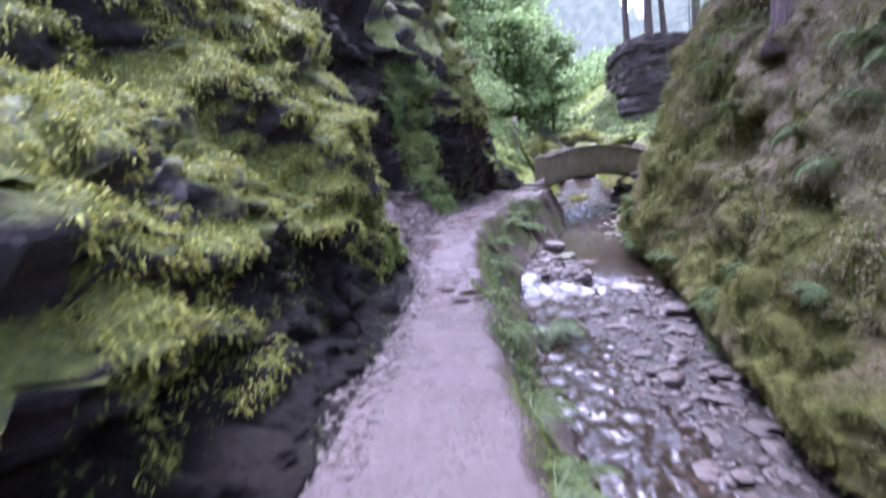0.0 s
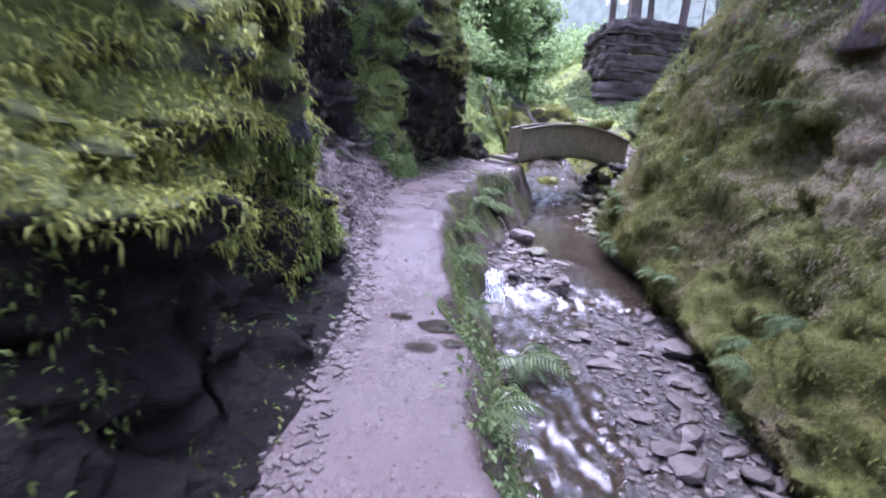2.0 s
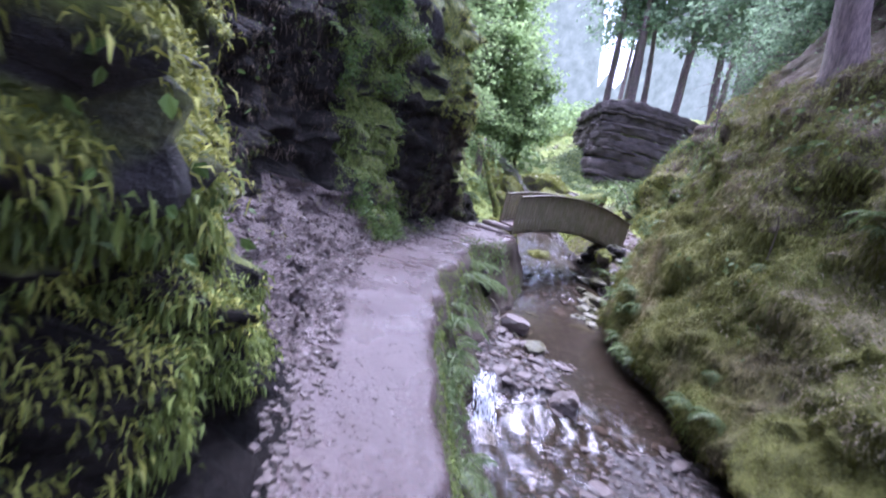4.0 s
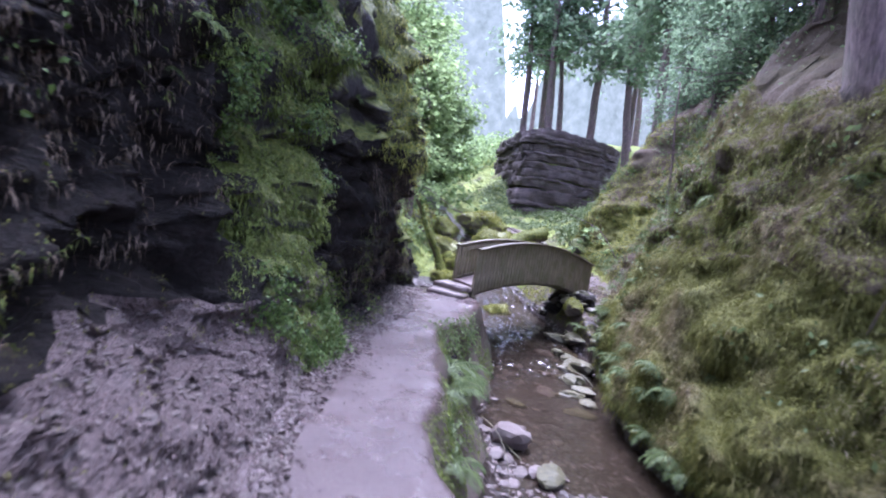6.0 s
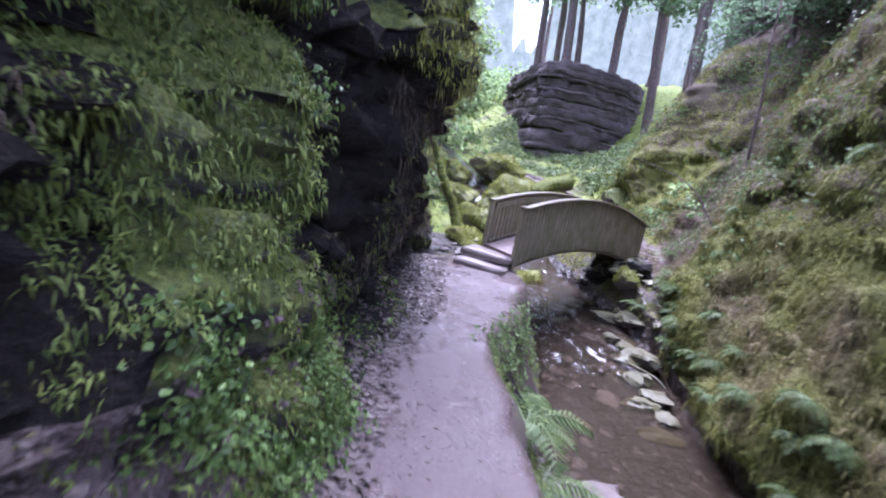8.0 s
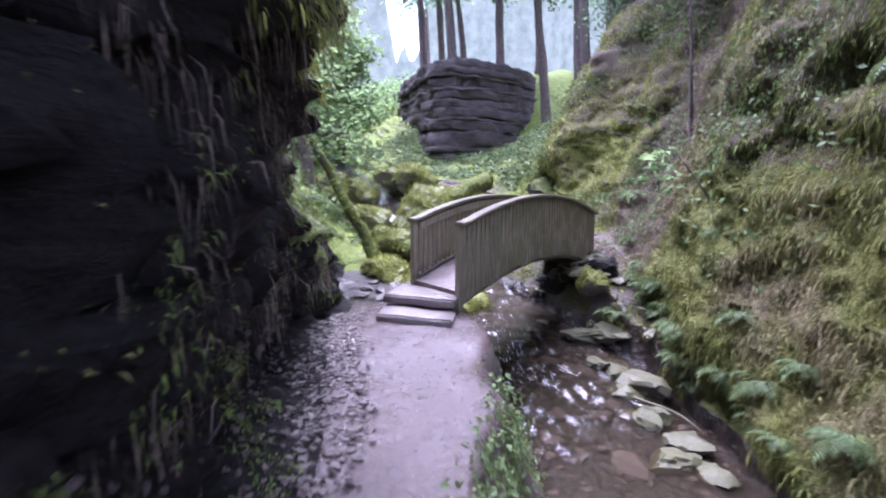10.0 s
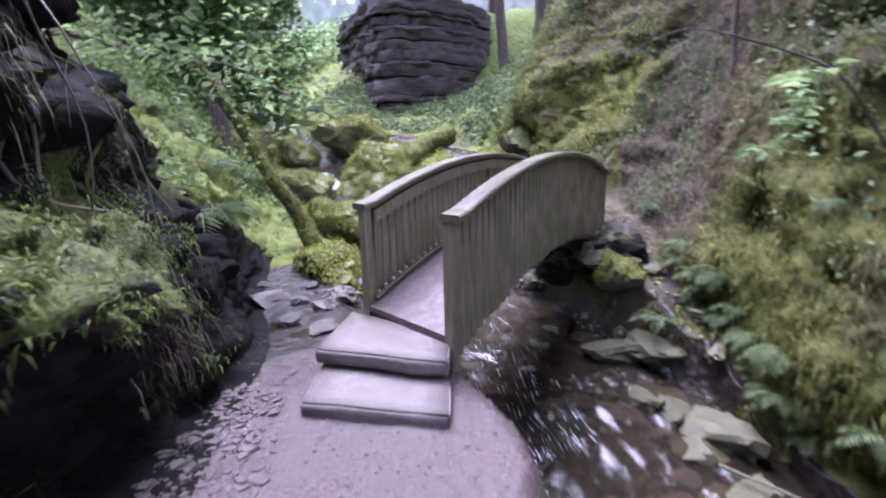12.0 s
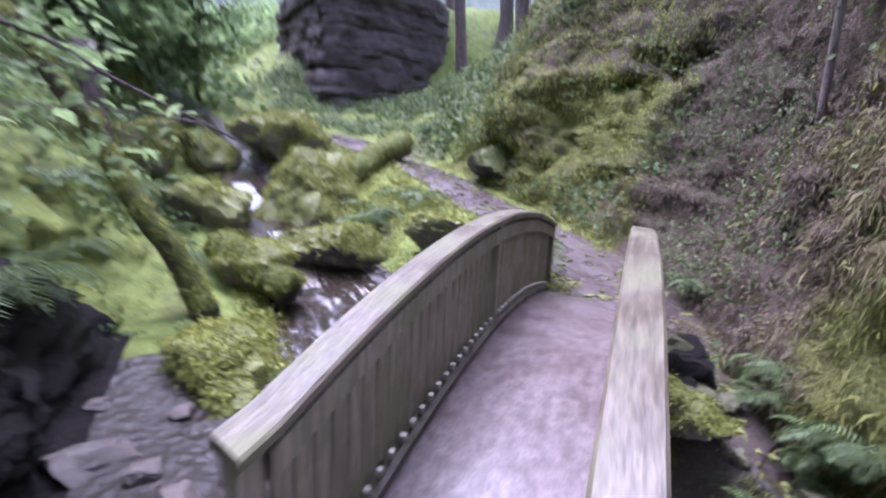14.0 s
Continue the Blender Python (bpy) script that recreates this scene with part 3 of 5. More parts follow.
def strip(name, c0, c1, mats, slot, label, category):
    """Part of the sheet between two columns, as one object."""
    g = GRID[:, c0:c1 + 1]
    n, m = g.shape[:2]
    i = np.arange(n * m).reshape(n, m)
    f = np.stack([i[:-1, :-1], i[:-1, 1:], i[1:, 1:], i[1:, :-1]], -1).reshape(-1, 4)
    me = mesh_of(name, g.reshape(-1, 3), f, mats)
    cc, yy = np.meshgrid(np.arange(c0, c1), 0.5 * (YS[1:] + YS[:-1]))
    me.polygons.foreach_set("material_index", slot(cc.ravel(), yy.ravel()).astype(np.int32))
    return tagged(new(name, me), label, category, kind="structure")


def ground_slot(c, y):
    s = np.ones(len(c))
    s[(c < PATH_R + 1) & (y < 17.4)] = 0
    s[(c < STREAM_L) & (y >= 17.4) & (y < 21.3)] = 2
    s[(c >= STREAM_L - 2) & (c < STREAM_R + 2)] = 2
    # Dark bed colour along the wall foot stands in for undercut shade.
    s[(c >= STREAM_R) & (y < 17.2)] = 2
    s[(c >= TERR_L + 3) & (c < TERR_R - 2) & (y > 18) & (y < 33)] = 0
    s[(y > 21.3) & (s == 1)] = 3
    return s


def left_slot(c, y):
    s = np.zeros(len(c))
    s[(c > FOOT - 24) & (y > 5.6) & (y < 10.1)] = 1
    # Foot of the wall gets the darkest rock, standing in for hollow shade.
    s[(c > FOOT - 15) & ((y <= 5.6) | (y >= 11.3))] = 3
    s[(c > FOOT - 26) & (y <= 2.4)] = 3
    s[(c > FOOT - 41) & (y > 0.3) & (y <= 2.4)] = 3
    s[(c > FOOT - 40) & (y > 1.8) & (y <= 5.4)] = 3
    s[(c > FOOT - 60) & (y > 11.4) & (y < 15)] = 3
    s[(c <= FOOT - 24) & (y > 5.6) & (y < 10.2)] = 3
    s[((c <= FOOT - 58) | (c > FOOT - 37)) & (y > 14.6) & (y < 21.7)] = 3
    s[(y >= 17.0) & (y < 19.5)] = 3
    s[(y > 21.7)] = 2
    return s


def right_slot(c, y):
    s = np.zeros(len(c))
    s[(y > 17.3) & (y < 20.4)] = 1
    s[(c > CUTS[21])] = 1
    s[(c > CUTS[20] + 14) & (y < 8.6)] = 3
    s[(y > 26.3)] = 2
    return s


strip("ground", FOOT, TERR_R, [PATH_M, SOIL, BED, VALLEY_MOSS], ground_slot, "damp gravel path beside a stony stream bed", "ground")
strip("rock_wall_left", 0, FOOT, [CLIFF, LITTER, VALLEY_MOSS, BARE], left_slot, "dark wet overhanging rock wall with moss ledges, its hollows darkened for shade", "cliff")
strip("rock_wall_right", TERR_R, GRID.shape[1] - 1, [WALL_MOSS, SLOPE_BROWN, VALLEY_MOSS, PALE_TURF], right_slot, "steep moss-covered gorge wall above the stream", "cliff")


def on_ground(x, y):
    """Height of the sheet's floor at x, y."""
    r = int(np.clip(np.searchsorted(YS, y), 1, len(YS) - 1))
    row = GRID[r, FOOT - 6:TERR_R + 20]
    return float(np.interp(x, np.maximum.accumulate(row[:, 0]), row[:, 2]))


def scatter(rng, count, c0, c1, y0, y1, keep=None):
    """Points with normals, evenly over the sheet between two columns and two y."""
    r0, r1 = np.searchsorted(YS, y0), np.searchsorted(YS, y1) - 1
    area = np.linalg.norm(np.cross(DX[r0:r1, c0:c1], DY[r0:r1, c0:c1]), axis=2).ravel()
    pick = rng.choice(len(area), count, p=area / area.sum())
    r, c = r0 + pick // (c1 - c0), c0 + pick % (c1 - c0)
    u, v = rng.random((count, 1)), rng.random((count, 1))
    p = (GRID[r, c] * (1 - u) + GRID[r, c + 1] * u) * (1 - v) + (GRID[r + 1, c] * (1 - u) + GRID[r + 1, c + 1] * u) * v
    n = NORMAL[r, c]
    if keep is not None:
        ok = keep(p, n)
        p, n = p[ok], n[ok]
    return p, n


# ---------------------------------------------------------------- water
def build_water():
    fl = along(FLOOR, YS)
    rows = np.where((YS > -9) & (YS < 36))[0]
    k = 64
    v = np.zeros((len(rows), k, 3))
    t = np.linspace(-0.06, 1.06, k)
    for a, r in enumerate(rows):
        pr, pz, sl, sr, bz, *_ = fl[r]
        v[a, :, 0] = sl + (sr - sl) * t
        v[a, :, 1] = YS[r]
        v[a, :, 2] = bz + 0.14
    q = v.reshape(-1, 3)
    lively = np.interp(q[:, 1], [8.6, 9.6, 14.6, 15.4], [1, 0.12, 0.12, 1])
    q[:, 2] += lively * (0.03 * fbm(q * (8, 5, 1), 7, 3) + 0.012 * vnoise(q * (2, 1.5, 1), 5))
    i = np.arange(len(q)).reshape(len(rows), k)
    f = np.stack([i[:-1, :-1], i[:-1, 1:], i[1:, 1:], i[1:, :-1]], -1).reshape(-1, 4)
    ob = new("water", mesh_of("water", q, f, WATER))
    ob.visible_shadow = False
    tagged(ob, "shallow clear brown stream water over stones", "stream", kind="structure")


build_water()


def cascade(points, width, label, seed, count=700, wide=1.0):
    """White water down a line of points: many short running strands."""
    rng = np.random.default_rng(seed)
    pts = np.array(points)
    t0 = rng.random(count) ** 0.9
    off = np.clip(rng.normal(0, 0.26, count), -0.5, 0.5) * width
    ln = rng.uniform(0.03, 0.09, count)
    wd = rng.uniform(0.0015, 0.005, count) * wide
    u = np.linspace(0, 1, len(pts))
    k = 5
    v = np.zeros((count, k, 2, 3))
    for s in range(k):
        t = np.clip(t0 + ln * s / (k - 1), 0, 1)
        c = np.stack([np.interp(t, u, pts[:, a]) for a in range(3)], 1)
        d = np.stack([np.interp(np.minimum(t + 0.02, 1), u, pts[:, a]) - np.interp(np.maximum(t - 0.02, 0), u, pts[:, a]) for a in range(3)], 1)
        side = unit(np.cross(d, np.array([[0, 0, 1.0]])))
        c = c + side * off[:, None] + (0, 0, 0.03)
        c[:, 2] += 0.02 * vnoise(c * 11, seed)
        w = wd * math.sin(math.pi * (0.12 + 0.76 * s / (k - 1)))
        v[:, s, 0], v[:, s, 1] = c - side * w[:, None], c + side * w[:, None] + (0, 0, 0.006)
    o = (np.arange(count) * k * 2)[:, None]
    f = np.concatenate([o + np.array([[2 * s, 2 * s + 1, 2 * s + 3, 2 * s + 2]]) for s in range(k - 1)])
    tagged(new("cascade", mesh_of("cascade", v.reshape(-1, 3), f, FOAM)), label, "waterfall", kind="structure")


# ---------------------------------------------------------------- footbridge and its steps
BRIDGE = pose(2.80, 16.68, 0.0, 0, 0, 32.5)
SPAN, HALF, RISE, DECK_Z = 5.15, 0.53, 0.36, 0.53


SKEW = 0.30


def arch(u):
    return RISE * 4 * u * (1 - u)


def slant(bm):
    """The bridge stands askew: its left side lies further along."""
    for v in bm.verts:
        v.co.x += (SKEW + 0.08) * (v.co.y + HALF) / (2 * HALF) - 0.08
    return bm


def arched(x0, x1, y0, y1, z0, z1, steps, bevel=0.0):
    """A beam that follows the bridge's arch."""
    bm = bmesh.new()
    rings = []
    for k in range(steps + 1):
        x = x0 + (x1 - x0) * k / steps
        a = arch(min(max(x / SPAN, 0), 1))
        cut = bevel if bevel else 0.0
        prof = [(y0 + cut, z0), (y1 - cut, z0), (y1, z0 + cut), (y1, z1 - cut), (y1 - cut, z1), (y0 + cut, z1), (y0, z1 - cut), (y0, z0 + cut)] if cut else [(y0, z0), (y1, z0), (y1, z1), (y0, z1)]
        rings.append([bm.verts.new((x, y, z + a)) for y, z in prof])
    m = len(rings[0])
    for a, b in zip(rings, rings[1:]):
        for s in range(m):
            bm.faces.new((a[s], b[s], b[(s + 1) % m], a[(s + 1) % m]))
    bm.faces.new(rings[0])
    bm.faces.new(rings[-1][::-1])
    bmesh.ops.recalc_face_normals(bm, faces=bm.faces[:])
    return bm


# Pale blocks paint the daylight that shows through gaps under the boards.
GAP_LIGHT = make_wood("gap_light_paint", (0.30, 0.26, 0.20), (0.52, 0.47, 0.40), (3, 3, 3), 0.0)


def build_bridge():
    b = thing("footbridge", BRIDGE, "arched weathered timber footbridge with boarded parapets across the stream", "footbridge")
    part("deck", slant(arched(-0.08, SPAN + 0.08, -HALF + 0.06, HALF - 0.06, DECK_Z - 0.05, DECK_Z, 24)), DECK, b, "damp brown decking with a gritty surface")
    rnd = random.Random(4)
    for s in (-1, 1):
        y = s * HALF
        part("beam", slant(arched(-0.05, SPAN + 0.05, y - s * 0.12 - 0.04, y - s * 0.12 + 0.04, DECK_Z - 0.26, DECK_Z - 0.054, 24)), BEAM, b, "dark arched bearer")
        part("edge_strip", slant(arched(0.02, SPAN - 0.02, y - s * 0.085 - 0.02, y - s * 0.085 + 0.02, DECK_Z + 0.003, DECK_Z + 0.045, 24)), BEAM, b)
        part("mid_rail", slant(arched(0.05, SPAN - 0.05, y - s * 0.055 - 0.02, y - s * 0.055 + 0.02, DECK_Z + 0.68, DECK_Z + 0.79, 24)), BOARD, b)
        part("handrail", slant(arched(-0.09, SPAN + 0.09, y - 0.095, y + 0.085, DECK_Z + 0.82, DECK_Z + 0.875, 32, 0.012)), CAP, b, "broad worn handrail board following the arch")
        for x in (-0.04, SPAN / 2, SPAN + 0.04):
            a = max(arch(x / SPAN), 0)
            part("post", slant(box((0.09, 0.09, 1.12 if x != SPAN / 2 else 0.9), (x, y - s * 0.03, DECK_Z + (0.26 if x != SPAN / 2 else 0.36) + a), 0.008)), BOARD, b)
        n = 45
        for k in range(n):
            x = 0.03 + (SPAN - 0.06) * k / (n - 1)
            a = arch(x / SPAN)
            low = -0.16 - rnd.uniform(0, 0.05)
            h = 0.82 - low
            part("spacer", slant(box((0.035, 0.03, 0.035), (x + 0.055, y - s * 0.05, DECK_Z + a + 0.065), 0.0)), GAP_LIGHT, b)
            part("board", slant(box((0.092, 0.022, h), (x, y + s * 0.0, DECK_Z + a + low + h / 2), 0.0)), BOARD, b)
    for x in (0.02, SPAN - 0.02):
        part("end_beam", slant(box((0.12, 2 * HALF - 0.2, 0.16), (x, 0, DECK_Z - 0.14), 0.008)), BEAM, b)


build_bridge()


def step_slab(corners, top, thick, label):
    bm = bmesh.new()
    lo = [bm.verts.new((x, y, top - thick)) for x, y in corners]
    hi = [bm.verts.new((x, y, top)) for x, y in corners]
    bm.faces.new(lo[::-1])
    bm.faces.new(hi)
    for s in range(4):
        bm.faces.new((lo[s], lo[(s + 1) % 4], hi[(s + 1) % 4], hi[s]))
    bmesh.ops.bevel(bm, geom=bm.edges[:], offset=0.014, segments=2, affect="EDGES")
    bmesh.ops.subdivide_edges(bm, edges=bm.edges[:], cuts=3, use_grid_fill=True)
    for v in bm.verts:
        v.co += noise.noise_vector(v.co * 3.1) * 0.016 + noise.noise_vector(v.co * 11) * 0.007
    bmesh.ops.recalc_face_normals(bm, faces=bm.faces[:])
    ob = part("step_slab", bm, SLAB, None, "", True)
    tagged(ob, label, "step", "steps up to the bridge")


step_slab([(2.10, 16.62), (2.78, 15.92), (3.02, 16.28), (2.60, 17.3)], 0.475, 0.11, "worn pale stone step at the foot of the bridge")
step_slab([(1.88, 16.18), (2.60, 15.56), (2.86, 16.06), (2.2, 16.74)], 0.335, 0.16, "lower worn stone step, wet and chipped")


# ---------------------------------------------------------------- rocks
def rock_mesh(seed, size, sub=3, jag=0.35, flat=0.0):
    """A broken rock: planes that meet in worn edges."""
    bm = bmesh.new()
    bmesh.ops.create_icosphere(bm, subdivisions=sub, radius=0.5)
    rnd = random.Random(seed * 7 + 1)
    off = Vector((seed * 3.7, seed * 1.9, seed * 5.3))
    planes = [(Vector((rnd.gauss(0, 1), rnd.gauss(0, 1), rnd.gauss(0, 1))).normalized(), rnd.uniform(0.27, 0.48)) for _ in range(11)]
    planes.append((Vector((rnd.uniform(-0.2, 0.2), rnd.uniform(-0.2, 0.2), 1)).normalized(), 0.5 - 0.22 * flat))
    for v in bm.verts:
        d = v.co.normalized()
        r = min(h / max(d.dot(n), 0.2) for n, h in planes)
        r = min(r, 0.72) * (1 + jag * 0.22 * noise.noise(d * 2.3 + off) + jag * 0.16 * noise.noise(d * 5.5 + off) + jag * 0.10 * noise.noise(d * 13 + off))
        v.co = Vector((d.x * r * size[0], d.y * r * size[1], d.z * r * size[2])) * 1.05
    return bm


def moss_cap(ob, rng, length=0.06, count=900, up=0.15, mat=None):
    """Tufts of moss over the upper faces of a rock or log, as a part of it."""
    me = ob.data
    k = len(me.vertices)
    co, no = np.zeros(k * 3, np.float32), np.zeros(k * 3, np.float32)
    me.vertices.foreach_get("co", co)
    me.vertices.foreach_get("normal", no)
    co, no = co.reshape(-1, 3).astype(float), no.reshape(-1, 3).astype(float)
    ok = np.where(no[:, 2] + 0.35 * vnoise(co * 3, 2) > up)[0]
    if len(ok) == 0:
        return
    i = rng.choice(ok, count)
    spread = np.linalg.norm(np.ptp(co, axis=0)) * 0.035
    p = co[i] + unit(np.cross(no[i], rng.normal(0, 1, (count, 3)))) * spread * rng.random((count, 1))
    m = new("moss", blades("moss", p, no[i], length, 0.28, mat or LUSH_BLADE, rng, 0.7, 4))
    m.parent = ob


def boulder(x, y, size, seed, mat, label, z=None, turn=0.0, sink=0.25, name="boulder", group="boulders in the gorge", jag=0.75, flat=0.0, sub=4):
    ob = part(name, rock_mesh(seed, size, sub, jag, flat), mat, None, "", True)
    ob.data.set_sharp_from_angle(angle=radians(24))
    z0 = on_ground(x, y) if z is None else z
    ob.matrix_world = pose(x, y, z0 + size[2] * (0.5 - sink), 0, 0, turn + 47 * seed)
    if mat == MOSS_STONE:
        moss_cap(ob, np.random.default_rng(seed), 0.04 + 0.02 * size[0], int(900 + 1500 * size[0]))
    return tagged(ob, label, "rock", group)


def build_stones():
    rng = np.random.default_rng(8)
    rnd = random.Random(5)
    shapes = [rock_mesh(s, (1, 1, 1), 2, 0.45) for s in range(7)]
    meshes = []
    for bm in shapes:
        me = bpy.data.meshes.new("stone")
        bm.to_mesh(me)
        bm.free()
        me.materials.append(STONE)
        me.set_sharp_from_angle(angle=radians(24))
        meshes.append(me)
    p, n = scatter(rng, 1500, STREAM_L - 1, STREAM_R + 1, 1.0, 19)
    bar = np.where(p[:, 1] < 9, p[:, 0] - 2.9 - 0.12 * (p[:, 1] - 3), np.where(p[:, 1] < 14.5, 3.2 - p[:, 0], 0.05)) > rng.normal(-0.1, 0.35, len(p))
    p = p[bar][:290]
    for q in p:
        s = rnd.choice((0.1, 0.13, 0.16, 0.2, 0.26, 0.34)) * rnd.uniform(0.8, 1.2)
        ob = new("stone", rnd.choice(meshes))
        sc = Vector((s * rnd.uniform(0.8, 1.5), s * rnd.uniform(0.7, 1.1), s * rnd.uniform(0.22, 0.42)))
        ob.matrix_world = Matrix.LocRotScale((q[0], q[1], q[2] + 0.1 * s), Euler((rnd.uniform(-0.2, 0.2), rnd.uniform(-0.2, 0.2), rnd.uniform(0, 6.3))), sc)
        tagged(ob, "wet grey-brown stone lying in the shallow stream", "stone", "stones in the stream")

    def heap(name, pts, lo, hi, mat, label, lift=0.0):
        """Many small angular stones in one mesh."""
        base = np.array([(0.5, 0.1, -0.3), (-0.1, 0.5, -0.3), (-0.5, -0.15, -0.3), (0.1, -0.5, -0.3), (0.35, 0.2, 0.25), (-0.2, 0.33, 0.3), (-0.35, -0.1, 0.22), (0.12, -0.32, 0.28)])
        quads = np.array([(4, 5, 6, 7), (0, 1, 5, 4), (1, 2, 6, 5), (2, 3, 7, 6), (3, 0, 4, 7)])
        k = len(pts)
        a = rng.uniform(0, 6.28, k)
        s = (lo + (hi - lo) * rng.random(k) ** 2.2)[:, None]
        b = base[None] * rng.uniform(0.7, 1.3, (k, 8, 3)) * np.stack([rng.uniform(0.8, 1.5, k), rng.uniform(0.7, 1.0, k), rng.uniform(0.35, 0.8, k)], 1)[:, None]
        ca, sa = np.cos(a)[:, None], np.sin(a)[:, None]
        v = np.stack([b[:, :, 0] * ca - b[:, :, 1] * sa, b[:, :, 0] * sa + b[:, :, 1] * ca, b[:, :, 2]], 2) * s[:, None] + pts[:, None] + np.array([0, 0, lift])
        f = (np.arange(k) * 8)[:, None, None] + quads[None]
        tagged(new(name, mesh_of(name, v.reshape(-1, 3), f.reshape(-1, 4), mat, False)), label, "stones", kind="stuff")

    p, n = scatter(rng, 9000, STREAM_L - 2, STREAM_R + 2, 0, 30)
    level = along(FLOOR, p[:, 1])[:, 4] + 0.14
    p = p[(p[:, 2] > level - 0.05) | (rng.random(len(p)) < 0.22)]
    heap("stream_pebbles", p, 0.03, 0.16, STONE, "small wet stones and pebbles of the stream bed")
    p, n = scatter(rng, 17000, FOOT - 2, PATH_R + 1, -1.5, 18.5, lambda p, n: (np.abs(vnoise(p * 0.9, 4)) * 0.7 + 0.3 * np.random.default_rng(1).random(len(p))) > 0.28)
    heap("path_gravel", p, 0.006, 0.036, STONE, "loose gravel and small stones trodden into the path")
    p, n = scatter(rng, 3600, FOOT - 3, FOOT + 4, -1, 17, None)
    heap("edge_stones", p, 0.02, 0.10, STONE, "broken stones along the foot of the rock wall")
    p, n = scatter(rng, 1800, FOOT - 22, FOOT + 2, 5.7, 10.2)
    heap("slope_scree", p, 0.02, 0.09, STONE, "small stones and litter on the slope beside the path")
    p, n = scatter(rng, 900, TERR_L, TERR_R, 16.5, 27)
    heap("bank_stones", p, 0.03, 0.16, MOSS_STONE, "stones along the path past the bridge")


build_stones()
# larger stones of the pool and the stepping line along its far side
for x, y, s, sd in ((4.97, 14.55, (0.5, 0.6, 0.3), 1), (5.3, 15.35, (0.5, 0.5, 0.3), 2), (4.75, 13.7, (0.45, 0.4, 0.22), 3), (5.6, 15.95, (0.65, 0.5, 0.36), 4), (5.6, 16.6, (0.5, 0.4, 0.2), 5), (6.2, 17.0, (0.9, 0.6, 0.22), 6), (5.7, 18.2, (0.4, 0.35, 0.2), 15)):
    boulder(x, y, s, sd, POOL_STONE, "rounded stone with a cap of moss beside the pool", name="pool_stone", group="stones beside the pool", sub=3)
for k, (x, y, s) in enumerate(((5.72, 16.0, (0.75, 0.55, 0.42)), (5.45, 15.3, (0.55, 0.45, 0.34)), (5.3, 14.75, (0.5, 0.62, 0.3)), (5.75, 16.55, (0.62, 0.4, 0.16)), (5.15, 14.2, (0.4, 0.5, 0.26)), (6.15, 17.25, (1.0, 0.55, 0.24)), (3.55, 13.9, (0.42, 0.34, 0.24)), (2.95, 11.2, (0.5, 0.34, 0.2)))):
    boulder(x, y, s, 90 + k, PALE_STONE, "pale worn stone with thin moss at the edge of the pool", name="pool_stone", group="stones beside the pool", sub=3, flat=0.6, sink=0.2)
ra = random.Random(15)
for k in range(18):
    u, h = ra.random(), k % 3
    x, y, s = 6.15 + 0.5 * u + 0.12 * h, 19.3 - 1.3 * u + ra.uniform(-0.12, 0.12), ra.uniform(0.26, 0.5)
    boulder(x, y, (s * 1.3, s, s * 0.75), 120 + k, BARE if k % 2 else POOL_STONE, "dark rough stone of the bank that carries the bridge", name="bank_stone", group="stones under the bridge", sub=3, sink=0.3)
boulder(4.35, 7.1, (0.75, 0.55, 0.28), 7, STONE, "flat grey slab lying at the foot of the moss wall", name="flat_stone", flat=0.7, sub=3)
boulder(2.75, 12.1, (0.5, 0.7, 0.4), 21, STONE, "wet brown stone at the edge of the pool", name="pool_stone", group="stones beside the pool", sub=3)
boulder(3.0, 9.1, (0.6, 0.45, 0.4), 22, STONE, "wet stone where the stream breaks", name="pool_stone", group="stones beside the pool", sub=3)
boulder(1.9, 13.2, (0.6, 1.2, 1.0), 8, BARE, "dark mossy rock holding up the edge of the path", z=-1.1, sink=0.15)
boulder(6.45, 17.85, (0.8, 0.7, 0.6), 9, MOSS_STONE, "mossy rock under the far end of the bridge", sink=0.45)
boulder(4.6, 19.3, (0.8, 0.7, 0.55), 10, MOSS_STONE, "mossy rock in the stream under the bridge", sink=0.4)
for x, y, s, sd, lab in ((5.75, 23.2, (1.5, 1.3, 1.1), 11, "mossy boulder beside the little fall"), (5.9, 25.6, (1.7, 1.5, 1.6), 12, "big square mossy boulder in the stream valley"),
                         (3.3, 20.9, (1.7, 0.8, 0.45), 13, "flat moss-topped rock at the edge of the stream"), (4.0, 25.3, (1.1, 1.0, 1.0), 14, "mossy boulder in the stream valley"),
                         (4.9, 29.4, (1.4, 1.2, 1.2), 16, "dark mossy boulder above the fall"), (6.6, 29.0, (2.0, 1.6, 1.6), 17, "mossy boulder beside the upper path"),
                         (4.1, 22.9, (1.0, 0.9, 0.7), 18, "mossy stone at the water's edge"), (6.9, 22.0, (0.9, 0.8, 0.6), 19, "mossy stone on the bank"), (3.4, 28.0, (1.6, 1.3, 1.2), 20, "mossy boulder under the ferns")):
    boulder(x, y, s, sd, MOSS_STONE, lab)
for k, (x, y) in enumerate(((6.35, 16.3), (6.7, 16.8), (6.5, 17.3), (6.9, 17.6), (6.2, 17.5), (7.1, 18.1), (6.6, 18.3), (5.9, 15.6), (6.1, 16.0), (5.2, 18.0), (4.9, 17.5), (3.9, 17.8))):
    s = (0.2, 0.28, 0.16, 0.24)[k % 4]
    boulder(x, y, (s * 1.2, s, s * 0.8), 50 + k, POOL_STONE, "wet broken stone under the bridge", name="bank_stone", group="stones under the bridge", sub=3, sink=0.35)
